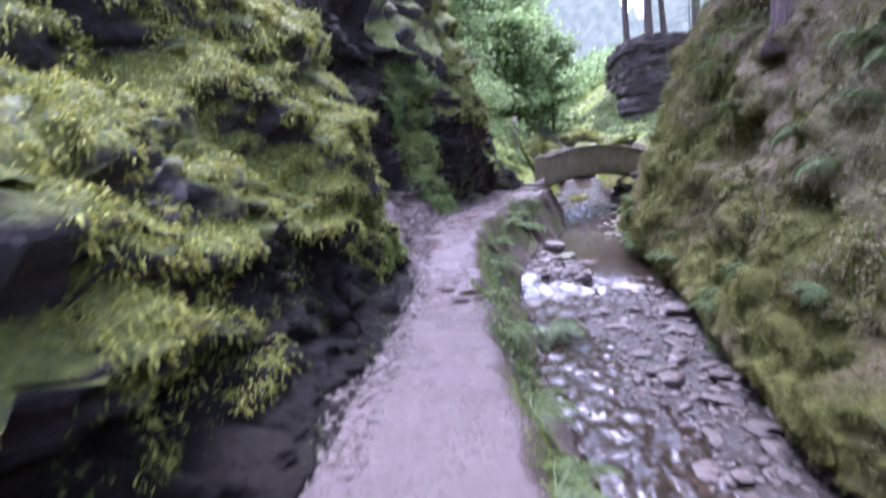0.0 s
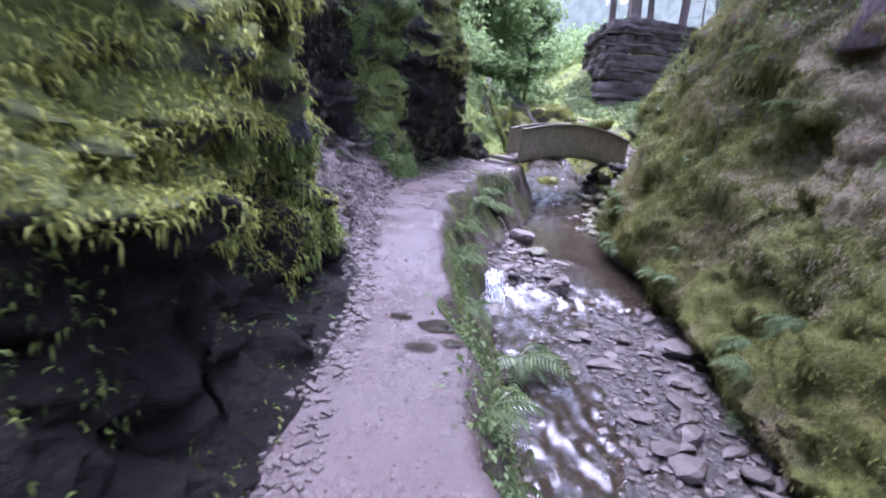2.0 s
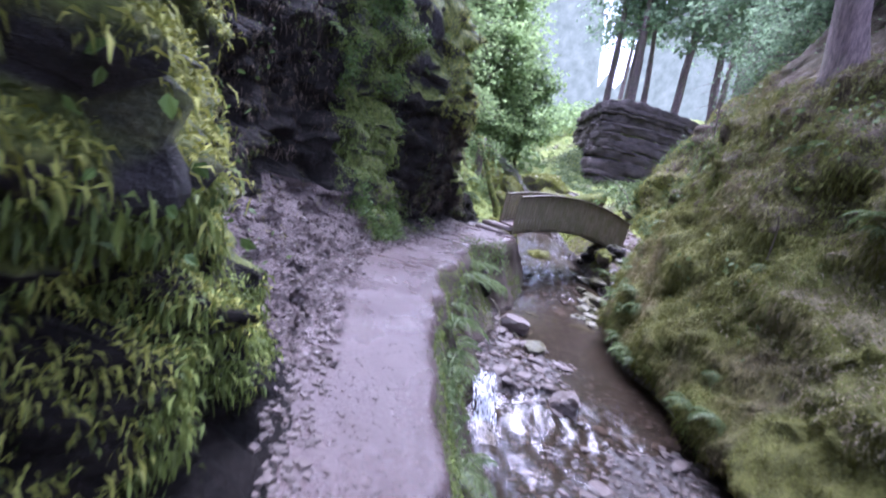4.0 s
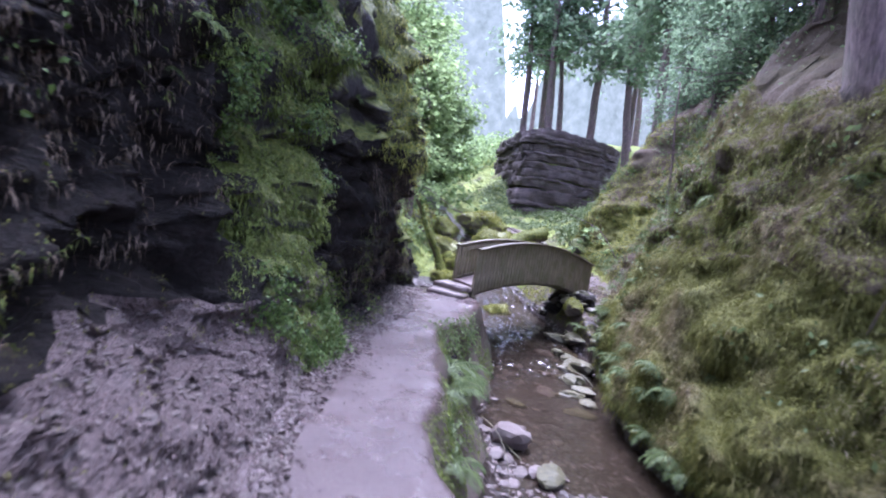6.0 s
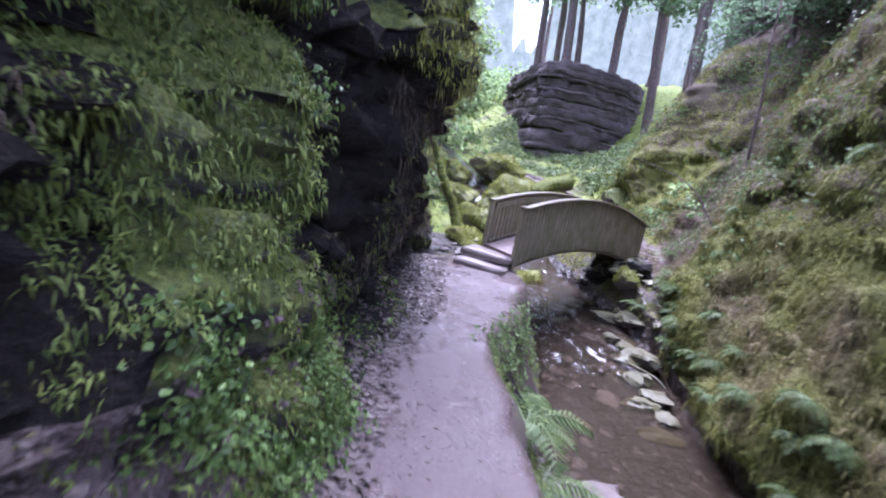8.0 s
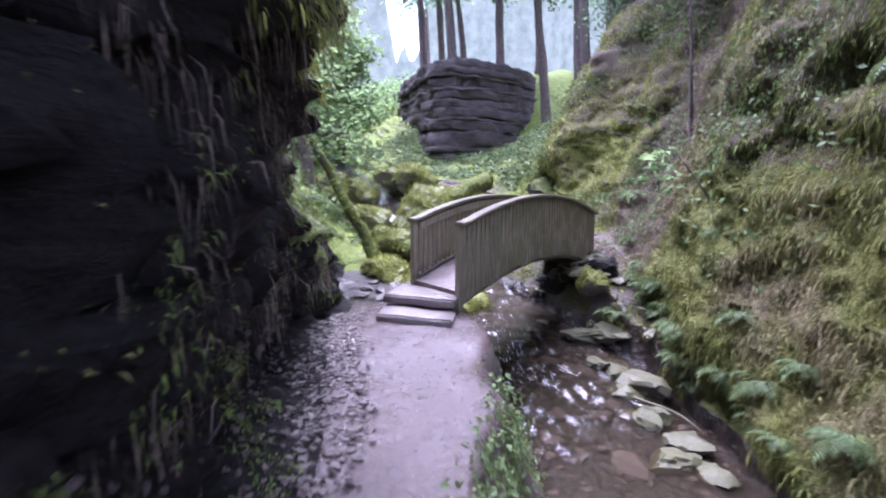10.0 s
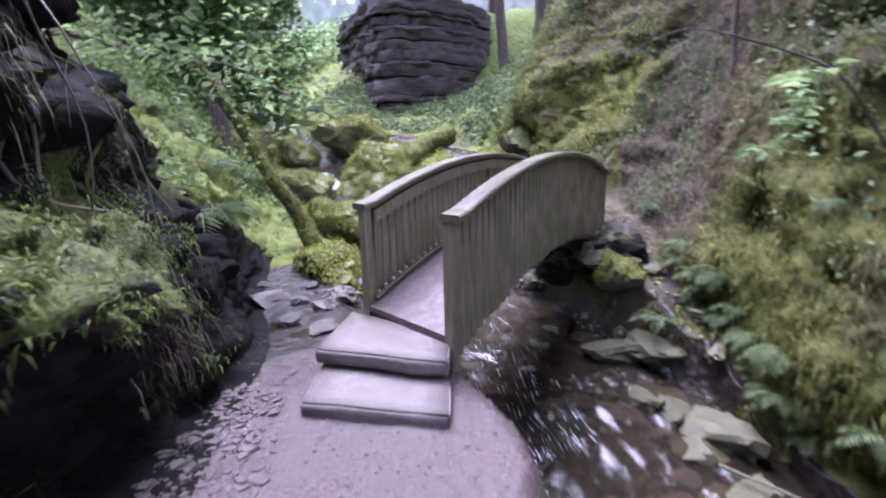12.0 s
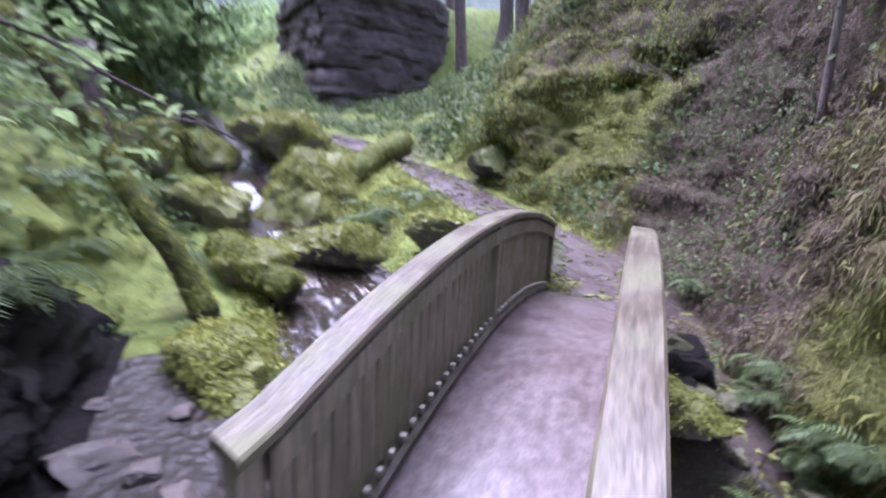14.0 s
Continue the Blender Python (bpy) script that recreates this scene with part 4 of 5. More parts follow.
for k, (x, y) in enumerate(((2.3, 18.6), (2.6, 19.4), (2.2, 19.8), (2.9, 20.1), (2.5, 17.9), (2.75, 18.9), (3.2, 19.5), (2.35, 20.6), (3.6, 20.3))):
    s = (0.3, 0.22, 0.38, 0.18)[k % 4]
    boulder(x, y, (s * 1.3, s, s * 0.6), 70 + k, STONE, "wet flat stone on the stony ground beside the bridge", name="bank_stone", group="stones beside the bridge", sub=3, sink=0.3)
# Dark rock fills the spot of a shaded hollow in the corner.
boulder(9.75, 24.3, (0.9, 1.2, 1.1), 31, CLIFF, "dark rock jutting out under the mossy corner, in place of a shaded hollow", sink=0.35, jag=0.3)
cascade([(1.75, 9.4, -1.33), (1.72, 8.7, -1.42), (1.75, 8.45, -1.75), (1.8, 8.1, -1.83)], 0.34, "short white fall beside the path bank", 3, 700, 2.2)
cascade([(4.9, 18.6, -0.52), (4.5, 17.6, -0.62), (4.2, 16.8, -0.78), (4.1, 16.2, -0.9)], 0.9, "white water running down under the bridge", 5, 150, 1.1)
cascade([(5.0, 24.3, 0.66), (5.05, 23.6, 0.55), (5.0, 23.2, 0.22), (4.8, 22.4, 0.14)], 0.4, "small white fall between mossy boulders", 6, 700, 4.0)
cascade([(5.1, 27.3, 1.22), (5.1, 26.5, 1.02), (5.05, 25.6, 0.85)], 0.4, "white water running between mossy boulders", 7, 700, 4.0)
cascade([(5.3, 31.5, 2.1), (5.3, 30.5, 1.85), (5.2, 29.8, 1.62)], 0.5, "small white fall higher up the valley", 9, 700, 5.0)


def build_outcrop():
    """A square stack of dark layered rock at the head of the valley."""
    t = thing("rock_outcrop", pose(0, 0, 0), "dark square outcrop of layered rock above the path", "rock outcrop")
    plan = np.array([(13.1, 50.7), (12.4, 40.9), (15.3, 40.2), (18.5, 40.6), (20.8, 42.0), (22.9, 45.1), (22.6, 52.0), (13.1, 50.7)])
    u = np.concatenate([[0], np.cumsum(np.linalg.norm(np.diff(plan, axis=0), axis=1))])
    s = np.linspace(0, u[-1], 150)[:-1]
    x, y = np.interp(s, u, plan[:, 0]), np.interp(s, u, plan[:, 1])
    mid = np.array([17.3, 46.4])
    rnd = random.Random(6)
    z, k = 1.6, 0
    while z < 10.0:
        h = rnd.choice((0.2, 0.35, 0.6, 0.95))
        shift = rnd.uniform(-0.025, 0.025)
        rows = []
        for a, inset in ((0.0, 0.012), (0.08, 0.0), (0.5, -0.004), (0.92, 0.0), (1.0, 0.012)):
            p = np.stack([x, y, np.full(len(x), z + a * (h + 0.03))], 1)
            lump = fbm(p * (0.7, 0.7, 0.5), 12, 4) * 0.03 + 0.018 * lattice(np.floor(s * 0.9 + k * 0.37).astype(np.int64), np.full(len(s), k), np.zeros(len(s), np.int64), 3) + 0.03 * fbm(p * 2.1, 8, 3)
            f = 1 + lump + shift - inset * 0.5 + 0.02 * max(0, 6.5 - z)
            p[:, 0], p[:, 1] = mid[0] + (x - mid[0]) * f, mid[1] + (y - mid[1]) * f
            p[:, 2] += 0.12 * vnoise(p * (0.5, 0.5, 0), 70 + k) + 0.06 * vnoise(p * (1.8, 1.8, 0), 90)
            rows.append(p)
        rows.append(np.stack([mid[0] + (x - mid[0]) * 0.4, mid[1] + (y - mid[1]) * 0.4, np.full(len(x), z + h + 0.1)], 1))
        v = np.concatenate(rows)
        n = len(x)
        i = np.arange(len(v)).reshape(len(rows), n)
        j = np.roll(i, -1, axis=1)
        f = np.stack([i[:-1], j[:-1], j[1:], i[1:]], -1).reshape(-1, 4)
        new("rock_layer", mesh_of("rock_layer", v, f, OUTCROP)).parent = t
        z += h
        k += 1


build_outcrop()


# ---------------------------------------------------------------- moss, grass and ivy
RNG = np.random.default_rng(21)


def stuff(name, me, label, category):
    return tagged(new(name, me), label, category, kind="stuff")


def lit_patch(scale, seed, floor):
    return lambda p, n: vnoise(p * scale, seed) + 0.5 * vnoise(p * scale * 2.7, seed + 5) > floor


W0, W1 = TERR_R + 2, int(CUTS[23])
C0 = int(CUTS[5])
p, n = scatter(RNG, 62000, W0 + 4, W1, 0.8, 17.8, lit_patch(0.9, 6, -0.8))
stuff("wall_moss", blades("wall_moss", p, n, 0.065, 0.16, MOSS_BLADE, RNG, 0.9, 5), "shaggy olive moss and grass hanging over the gorge wall", "moss")
p, n = scatter(RNG, 5000, W0, W1, 16.5, 36, lit_patch(0.6, 9, -0.1))
stuff("slope_grass", blades("slope_grass", p, n, 0.17, 0.16, MOSS_BLADE, RNG, 0.7, 5), "grass and low growth on the slope past the bridge", "grass")
p, n = scatter(RNG, 22000, W0, W1, 17.0, 20.9, lit_patch(0.8, 53, -0.8))
stuff("dry_litter", blades("dry_litter", p, n, 0.13, 0.07, DRY_BLADE, RNG, 0.9, 4, 1.8), "dry needles, twigs and dead grass on the brown slope", "litter")
p, n = scatter(RNG, 14000, int(CUTS[20]), int(CUTS[23]), 5, 17.3, lit_patch(0.8, 59, -0.3))
stuff("wall_moss", blades("wall_moss", p, n, 0.075, 0.17, MOSS_BLADE, RNG, 0.9, 4), "olive moss and grass near the top of the gorge wall", "moss")
p, n = scatter(RNG, 26000, W0 + 4, int(CUTS[23]), 8.0, 17.6, lit_patch(0.6, 71, -0.25))
stuff("wall_grass", blades("wall_grass", p, n, 0.15, 0.07, MOSS_BLADE, RNG, 1.1, 5, 1.0), "long olive grass drooping over the shaded gorge wall", "grass")
p, n = scatter(RNG, 9000, W0 + 4, int(CUTS[23]), 8.5, 17.4, lit_patch(0.7, 77, 0.1))
stuff("wall_grass", blades("wall_grass", p, n, 0.12, 0.09, SHADE_BLADE, RNG, 1.1, 5, 1.0), "tufts of greener grass on the shaded gorge wall", "grass")
p, n = scatter(RNG, 5500, C0 + 6, FOOT - 26, 5.7, 10.1, lit_patch(0.9, 61, 0.0))
stuff("rock_growth", blades("rock_growth", p, n, 0.09, 0.09, DRY_BLADE, RNG, 1.2, 4), "dead grass and roots hanging on the dark rock", "litter")
p, n = scatter(RNG, 5000, C0 + 6, FOOT - 20, 5.7, 10.1, lit_patch(0.9, 67, 0.15))
stuff("rock_growth", blades("rock_growth", p, n, 0.07, 0.15, SHADE_BLADE, RNG, 1.0, 4), "dark green growth hanging on the rock above the slope", "moss")
p, n = scatter(RNG, 24000, W0 - 4, int(CUTS[23]), 20.2, 26.6, lit_patch(0.8, 63, -0.4))
stuff("corner_moss", blades("corner_moss", p, n, 0.09, 0.18, LUSH_BLADE, RNG, 0.9, 4), "yellow-green moss over the rocky corner above the path", "moss")
p, n = scatter(RNG, 19000, int(CUTS[20]), int(CUTS[23]), 0.5, 9.5, lit_patch(0.7, 57, -0.1))
stuff("dry_litter", blades("dry_litter", p, n, 0.085, 0.12, PALE_BLADE, RNG, 0.9, 4, 1.4), "pale dead grass and litter high on the gorge wall", "litter")
def moss_line(p, n):
    """Moss grows thick on the ledges, and stops above the dark hollow at the wall's foot."""
    low = np.interp(p[:, 1], [-0.4, 0.4, 1.7, 2.4, 3.2, 3.8], [0.1, 0.72, 0.95, 0.75, 0.4, 0.0]) + 0.22 * vnoise(p * 2, 3)
    need = np.interp(p[:, 1], [0.4, 1.4, 2.9, 3.5, 4.4], [0.34, -0.05, -0.1, 0.3, 0.65])
    return n[:, 2] * 0.9 + 0.5 * vnoise(p * 1.3, 15) + 0.2 * vnoise(p * 4, 2) > np.where(p[:, 2] < low, 0.85, need)


p, n = scatter(RNG, 80000, C0 + 4, FOOT - 16, -0.5, 5.9, moss_line)
stuff("ledge_moss", blades("ledge_moss", p, n, 0.07, 0.15, LUSH_BLADE, RNG, 0.9, 5), "thick bright moss and grass on the rock ledges", "moss")
p, n = scatter(RNG, 9000, FOOT - 44, FOOT - 14, 2.7, 5.6, lambda p, n: (vnoise(p * 1.4, 81) > -0.35) & (p[:, 2] > 0.1) & (p[:, 2] < 1.2))
stuff("shade_moss", blades("shade_moss", p, n, 0.075, 0.17, SHADE_BLADE, RNG, 0.9, 4), "moss and grass coloured dark for shade low on the shaded rock buttress", "moss")
p, n = scatter(RNG, 3600, FOOT - 44, FOOT - 4, -0.6, 4.4, lambda p, n: vnoise(p * 2.2, 121) + 0.5 * vnoise(p * 6, 123) > 0.15)
stuff("shade_moss", blades("shade_moss", p, n, 0.05, 0.2, SHADE_BLADE, RNG, 0.9, 4), "sparse moss coloured dark for shade in the hollow under the overhanging rock", "moss")
p, n = scatter(RNG, 22000, C0 + 8, FOOT - 1, 9.9, 11.6, lambda p, n: (vnoise(p * 1.3, 83) + 0.6 * n[:, 2] > -0.1) & (p[:, 2] < 4.2 + vnoise(p, 3)))
stuff("buttress_moss", blades("buttress_moss", p, n, 0.07, 0.17, SHADE_BLADE, RNG, 0.9, 4), "green moss and grass hanging in ledges down the buttress", "moss")
p, n = scatter(RNG, 2500, FOOT - 22, FOOT - 1, 11.3, 14.2, lambda p, n: vnoise(p * 1.3, 85) > 0.0)
stuff("shade_moss", blades("shade_moss", p, n, 0.06, 0.17, SHADE_BLADE, RNG, 0.8, 4), "sparse dark growth at the foot of the overhang", "moss")
p, n = scatter(RNG, 9000, C0 + 4, FOOT - 14, 12.6, 17.4, lambda p, n: vnoise(p * (1.2, 1.2, 0.8), 101) + 0.5 * n[:, 2] > 0.2)
stuff("rock_growth", blades("rock_growth", p, n, 0.07, 0.12, SHADE_BLADE, RNG, 1.2, 4), "dark moss and small growth streaking the wet rock", "moss")
p, n = scatter(RNG, 2600, C0 + 4, FOOT - 20, 12.6, 17.4, lambda p, n: vnoise(p * (1.5, 1.5, 0.7), 107) > 0.15)
stuff("rock_growth", blades("rock_growth", p, n, 0.16, 0.035, DRY_BLADE, RNG, 1.7, 4, 0.6), "fine dead roots trailing down the wet rock", "litter")
p, n = scatter(RNG, 5000, C0, C0 + 45, 12.4, 14.9, lambda p, n: (p[:, 2] > 2.3) & (vnoise(p * 1.5, 87) > -0.3))
stuff("hanging_moss", blades("hanging_moss", p, n, 0.085, 0.14, LUSH_BLADE, RNG, 1.1, 5), "moss and grass hanging from the lip of the overhang", "moss")
p, n = scatter(RNG, 14000, C0, FOOT - 12, 5.8, 17, lambda p, n: (n[:, 2] * 0.9 + 0.6 * vnoise(p * 1.1, 18)) > 0.42)
stuff("ledge_moss", blades("ledge_moss", p, n, 0.05, 0.16, MOSS_BLADE, RNG, 0.7, 4), "thin moss on the shaded rock wall", "moss")
p, n = scatter(RNG, 5500, FOOT - 60, FOOT - 36, 14.7, 17.6, lambda p, n: (n[:, 2] + 0.5 * vnoise(p * 2, 6) > 0.15) & (p[:, 2] > 0.7))
stuff("ledge_moss", blades("ledge_moss", p, n, 0.05, 0.17, SHADE_BLADE, RNG, 0.9, 5), "moss and grass hanging over the low rock ledge", "moss")
p, n = scatter(RNG, 5000, STREAM_R + 3, TERR_R + 8, 14.8, 18.6, lit_patch(1.1, 73, -0.2))
stuff("bank_moss", blades("bank_moss", p, n, 0.06, 0.17, MOSS_BLADE, RNG, 0.8, 5), "moss and grass on the bank under the bridge", "moss")
p, n = scatter(RNG, 11000, C0 + 8, FOOT, 10.1, 11.3, lambda p, n: (vnoise(p * 1.6, 8) + 0.5 * vnoise(p * 4, 8) > np.where(p[:, 2] < 0.75, 0.0, 0.28)) & (p[:, 2] < 4.0))
q = np.repeat(p, 3, 0) + RNG.normal(0, 0.06, (3 * len(p), 3)) + np.repeat(n, 3, 0) * RNG.uniform(0, 0.12, (3 * len(p), 1))
stuff("ivy", leaves("ivy", q, np.repeat(n, 3, 0), 0.034, IVY_LEAF, RNG, 0.6, 1.2, 0.6), "dense ivy and leafy plants covering the rock buttress", "ivy")
p, n = scatter(RNG, 1500, C0, FOOT - 4, 3.5, 16.5, lambda p, n: vnoise(p * 0.8, 28) > 0.35)
q = np.repeat(p, 5, 0) + RNG.normal(0, 0.1, (5 * len(p), 3))
stuff("cliff_leaves", leaves("cliff_leaves", q, np.repeat(n, 5, 0), 0.04, IVY_LEAF, RNG, 0.7, 1.4, 0.6), "leafy plants hanging in cracks of the dark rock", "plants")
p, n = scatter(RNG, 12000, PATH_R, STREAM_L - 2, -1, 15.5, lit_patch(0.8, 33, -0.25))
stuff("bank_grass", blades("bank_grass", p, n, 0.06, 0.17, SHADE_BLADE, RNG, 0.7, 5), "moss and grass on the bank between path and stream", "grass")
p, n = scatter(RNG, 2200, PATH_R - 1, PATH_R + 9, -1, 15, lit_patch(0.6, 35, 0.25))
q = np.repeat(p, 5, 0) + RNG.normal(0, 0.07, (5 * len(p), 3)) + (0, 0, 0.05)
stuff("bank_leaves", leaves("bank_leaves", q, np.repeat(n, 5, 0), 0.038, FERN_LEAF, RNG, 0.7, 1.4), "low leafy plants along the edge of the path", "plants")
p, n = scatter(RNG, 30000, int(CUTS[3]), FOOT + 14, 21.5, 44, lit_patch(0.5, 37, -0.7))
ln = 0.07 + 0.007 * np.maximum(p[:, 1] - 19, 0)
stuff("valley_moss", blades("valley_moss", p, n, ln, 0.2, LUSH_BLADE, RNG, 0.6, 4), "bright green moss and grass over the valley side", "moss")
p, n = scatter(RNG, 9000, int(CUTS[3]), FOOT - 6, 22, 60, lambda p, n: (vnoise(p * 0.4, 39) > 0.0) & ((p[:, 1] > 26) | (vnoise(p * 0.9, 3) > 0.25)))
q = np.repeat(p, 7, 0) + RNG.normal(0, 0.22, (7 * len(p), 3)) + (0, 0, 0.18)
stuff("valley_undergrowth", leaves("valley_undergrowth", q, np.repeat(n, 7, 0), 0.11, TREE_LEAF, RNG, 0.7, 1.6, 0.3, True), "bright leafy undergrowth on the valley side", "undergrowth")
p, n = scatter(RNG, 7000, int(CUTS[2]), int(CUTS[24]), 37, 100, lambda p, n: (p[:, 0] < 8.5) | (p[:, 1] > 53))
q = np.repeat(p, 7, 0) + RNG.normal(0, 0.8, (7 * len(p), 3)) * (1, 1, 0.7) + (0, 0, 0.8)
stuff("far_undergrowth", leaves("far_undergrowth", q, np.repeat(n, 7, 0), 0.3, TREE_LEAF, RNG, 0.7, 1.6, 0.3, True), "tangled green undergrowth at the head of the valley", "undergrowth")
p, n = scatter(RNG, 5200, C0 - 12, FOOT + 8, 21.6, 31, lit_patch(0.9, 91, 0.0))
q = np.repeat(p, 6, 0) + RNG.normal(0, 0.11, (6 * len(p), 3)) + (0, 0, 0.08)
stuff("valley_leaves", leaves("valley_leaves", q, np.repeat(n, 6, 0), 0.065, TREE_LEAF, RNG, 0.7, 1.6), "small bright leaves of plants on the mossy valley side", "plants")
p, n = scatter(RNG, 3600, W0, W1 - 20, 14.5, 20.0, lit_patch(0.7, 93, 0.2))
q = np.repeat(p, 5, 0) + RNG.normal(0, 0.1, (5 * len(p), 3)) + (0, 0, 0.06)
stuff("slope_leaves", leaves("slope_leaves", q, np.repeat(n, 5, 0), 0.032, FERN_LEAF, RNG, 0.7, 1.8), "green leafy growth low on the slope", "plants")
p, n = scatter(RNG, 5500, PATH_R + 6, STREAM_L, 20, 40)
stuff("valley_moss", blades("valley_moss", p, n, 0.13, 0.2, LUSH_BLADE, RNG, 0.6, 4), "moss between the boulders of the stream valley", "moss")
p, n = scatter(RNG, 5000, STREAM_R + 2, TERR_L + 3, 19.5, 34)
stuff("valley_moss", blades("valley_moss", p, n, 0.14, 0.2, LUSH_BLADE, RNG, 0.6, 5), "grass and moss between the stream and the upper path", "moss")
p, n = scatter(RNG, 2600, W0, W1, 20.0, 26.5, lit_patch(0.8, 95, 0.0))
q = np.repeat(p, 6, 0) + RNG.normal(0, 0.12, (6 * len(p), 3)) + (0, 0, 0.06)
stuff("corner_leaves", leaves("corner_leaves", q, np.repeat(n, 6, 0), 0.06, FERN_LEAF, RNG, 0.7, 1.8), "ferns and small leaves over the rocky corner above the path", "plants")
p, n = scatter(RNG, 5200, W0 - 1, W1, 26.3, 46, lit_patch(0.5, 41, -0.35))
q = np.repeat(p, 6, 0) + RNG.normal(0, 0.14, (6 * len(p), 3)) + (0, 0, 0.1)
stuff("slope_undergrowth", leaves("slope_undergrowth", q, np.repeat(n, 6, 0), 0.10, FERN_LEAF, RNG, 0.6, 1.7, 0.3, True), "green fern and bramble cover on the slope above the path", "undergrowth")
p, n = scatter(RNG, 3200, int(CUTS[20]), int(CUTS[25]), 6, 40, lit_patch(0.4, 43, 0.05))
q = np.repeat(p, 6, 0) + RNG.normal(0, 0.22, (6 * len(p), 3)) + (0, 0, 0.2)
stuff("slope_undergrowth", leaves("slope_undergrowth", q, np.repeat(n, 6, 0), 0.055, FERN_LEAF, RNG, 0.6, 1.7, 0.3, True), "undergrowth at the top of the gorge wall", "undergrowth")
p, n = scatter(RNG, 2200, FOOT - 22, FOOT + 5, 5.6, 15.5)
stuff("fallen_leaves", leaves("fallen_leaves", p + n * 0.012, n, 0.05, LITTER, RNG, 0.35, 1.3, 0.0), "dead brown leaves lying on the slope and path edge", "leaves")


# ---------------------------------------------------------------- ferns
def frond_mesh(length, seed, pairs=15):
    rng = np.random.default_rng(seed)
    v, f = [], []
    prev = None
    for k in range(pairs + 1):
        t = k / pairs
        c = np.array([length * (t - 0.18 * t * t), 0.03 * length * math.sin(3 * t + seed), length * (0.55 * t - 0.75 * t * t)])
        w = 0.006 * (1 - 0.8 * t)
        v += [c + (0, w, 0), c - (0, w, 0)]
        if prev is not None:
            b = len(v) - 4
            f.append((b, b + 1, b + 3, b + 2))
        prev = c
    tri = []
    for k in range(1, pairs):
        t = k / pairs
        c = 0.5 * (v[2 * k] + v[2 * k + 1])
        ll = length * 0.27 * math.sin(math.pi * min(1, t * 0.85 + 0.2)) * rng.uniform(0.85, 1.1)
        for s in (-1, 1):
            d = np.array([0.35, s, -0.22 + rng.uniform(-0.1, 0.1)])
            d /= np.linalg.norm(d)
            w = length * 0.024
            b = len(v)
            v += [c, c + d * ll * 0.4 + (w, 0, 0.004), c + d * ll + (0.01, 0, -0.02), c + d * ll * 0.4 - (w, 0, 0)]
            tri += [(b, b + 1, b + 2), (b, b + 2, b + 3)]
    return mesh_of("frond", np.array(v), [np.array(f), np.array(tri)], FERN_LEAF, False)


FRONDS = [frond_mesh(0.55, s) for s in range(3)]


def fern(x, y, z, size, count, label, face=None, seed=0, spread=360, tilt=0.0):
    """A tuft of arching fronds. face: the way it leans, in degrees."""
    rnd = random.Random(seed)
    f = thing("fern", pose(x, y, z), label, "fern", "ferns in the gorge")
    for k in range(count):
        a = (face or 0) + (k / count - 0.5) * spread + rnd.uniform(-15, 15)
        ob = new("frond", FRONDS[k % 3])
        ob.parent = f
        s = size / 0.5 * rnd.uniform(0.75, 1.15)
        ob.matrix_local = pose(0, 0, 0, 0, 0, a) @ pose(0, 0, 0, rnd.uniform(-12, 12), tilt + rnd.uniform(-14, 18), 0) @ Matrix.Diagonal((s, s, s, 1))
    return f


fern(1.85, 6.35, on_ground(1.85, 6.35) + 0.3, 0.8, 8, "large pale green fern arching over the stream", -30, 1, 200)
fern(1.05, 5.9, on_ground(1.05, 5.9) + 0.1, 0.45, 7, "fern on the bank beside the path", 0, 2)
for k, (x, y) in enumerate(((0.95, 7.4), (0.95, 8.1), (1.1, 8.8), (1.15, 9.6), (1.35, 10.9), (1.5, 11.6), (1.75, 12.2), (1.9, 12.7), (2.05, 13.0), (1.05, 3.4), (1.2, 1.9), (1.25, 0.6), (2.3, 13.2))):
    fern(x, y, on_ground(x, y) + (0.08 if y < 11 else 0.16), (0.46 if y < 11 else 0.5) + 0.05 * (k % 3), 8, "green fern growing on the edge of the path bank", -20, 10 + k, 300)
fern(6.3, 17.0, on_ground(6.3, 17.0) + 0.12, 0.42, 9, "bright fern tuft on the stones under the bridge", 0, 4)
fern(6.9, 16.6, on_ground(6.9, 16.6) + 0.1, 0.5, 9, "fern on the bank past the pool", 180, 5, 250)
rw = random.Random(9)
for k in range(34):
    y = rw.uniform(2.5, 17.5)
    c = rw.randrange(TERR_R + 12, int(CUTS[22]))
    q = GRID[int(np.searchsorted(YS, y)), c]
    fern(q[0] - 0.03, q[1], q[2], rw.uniform(0.25, 0.5), 6, "fern drooping from the mossy wall", 190, 60 + k, 190, 15)
for k in range(16):
    y = rw.uniform(10.5, 16.8)
    c = rw.randrange(TERR_R + 14, int(CUTS[20]))
    q = GRID[int(np.searchsorted(YS, y)), c]
    fern(q[0] - 0.03, q[1], q[2], rw.uniform(0.28, 0.45), 8, "full fern hanging out over the stream", 200, 160 + k, 200, 10)
for k in range(16):
    y = rw.uniform(5.5, 13)
    c = rw.randrange(int(CUTS[5]), int(CUTS[7]))
    q = GRID[int(np.searchsorted(YS, y)), c]
    fern(q[0] + 0.03, q[1], q[2], rw.uniform(0.16, 0.3), 6, "fern hanging from a crack in the dark rock", 0, 100 + k, 190, 20)
for k in range(20):
    y, c = rw.uniform(15.2, 18.8), rw.randrange(TERR_R + 4, int(CUTS[19]))
    q = GRID[int(np.searchsorted(YS, y)), c]
    fern(q[0] - 0.03, q[1], q[2] + 0.03, rw.uniform(0.24, 0.4), 9, "fern spreading over the bank past the pool", 200, 260 + k, 260, 5)
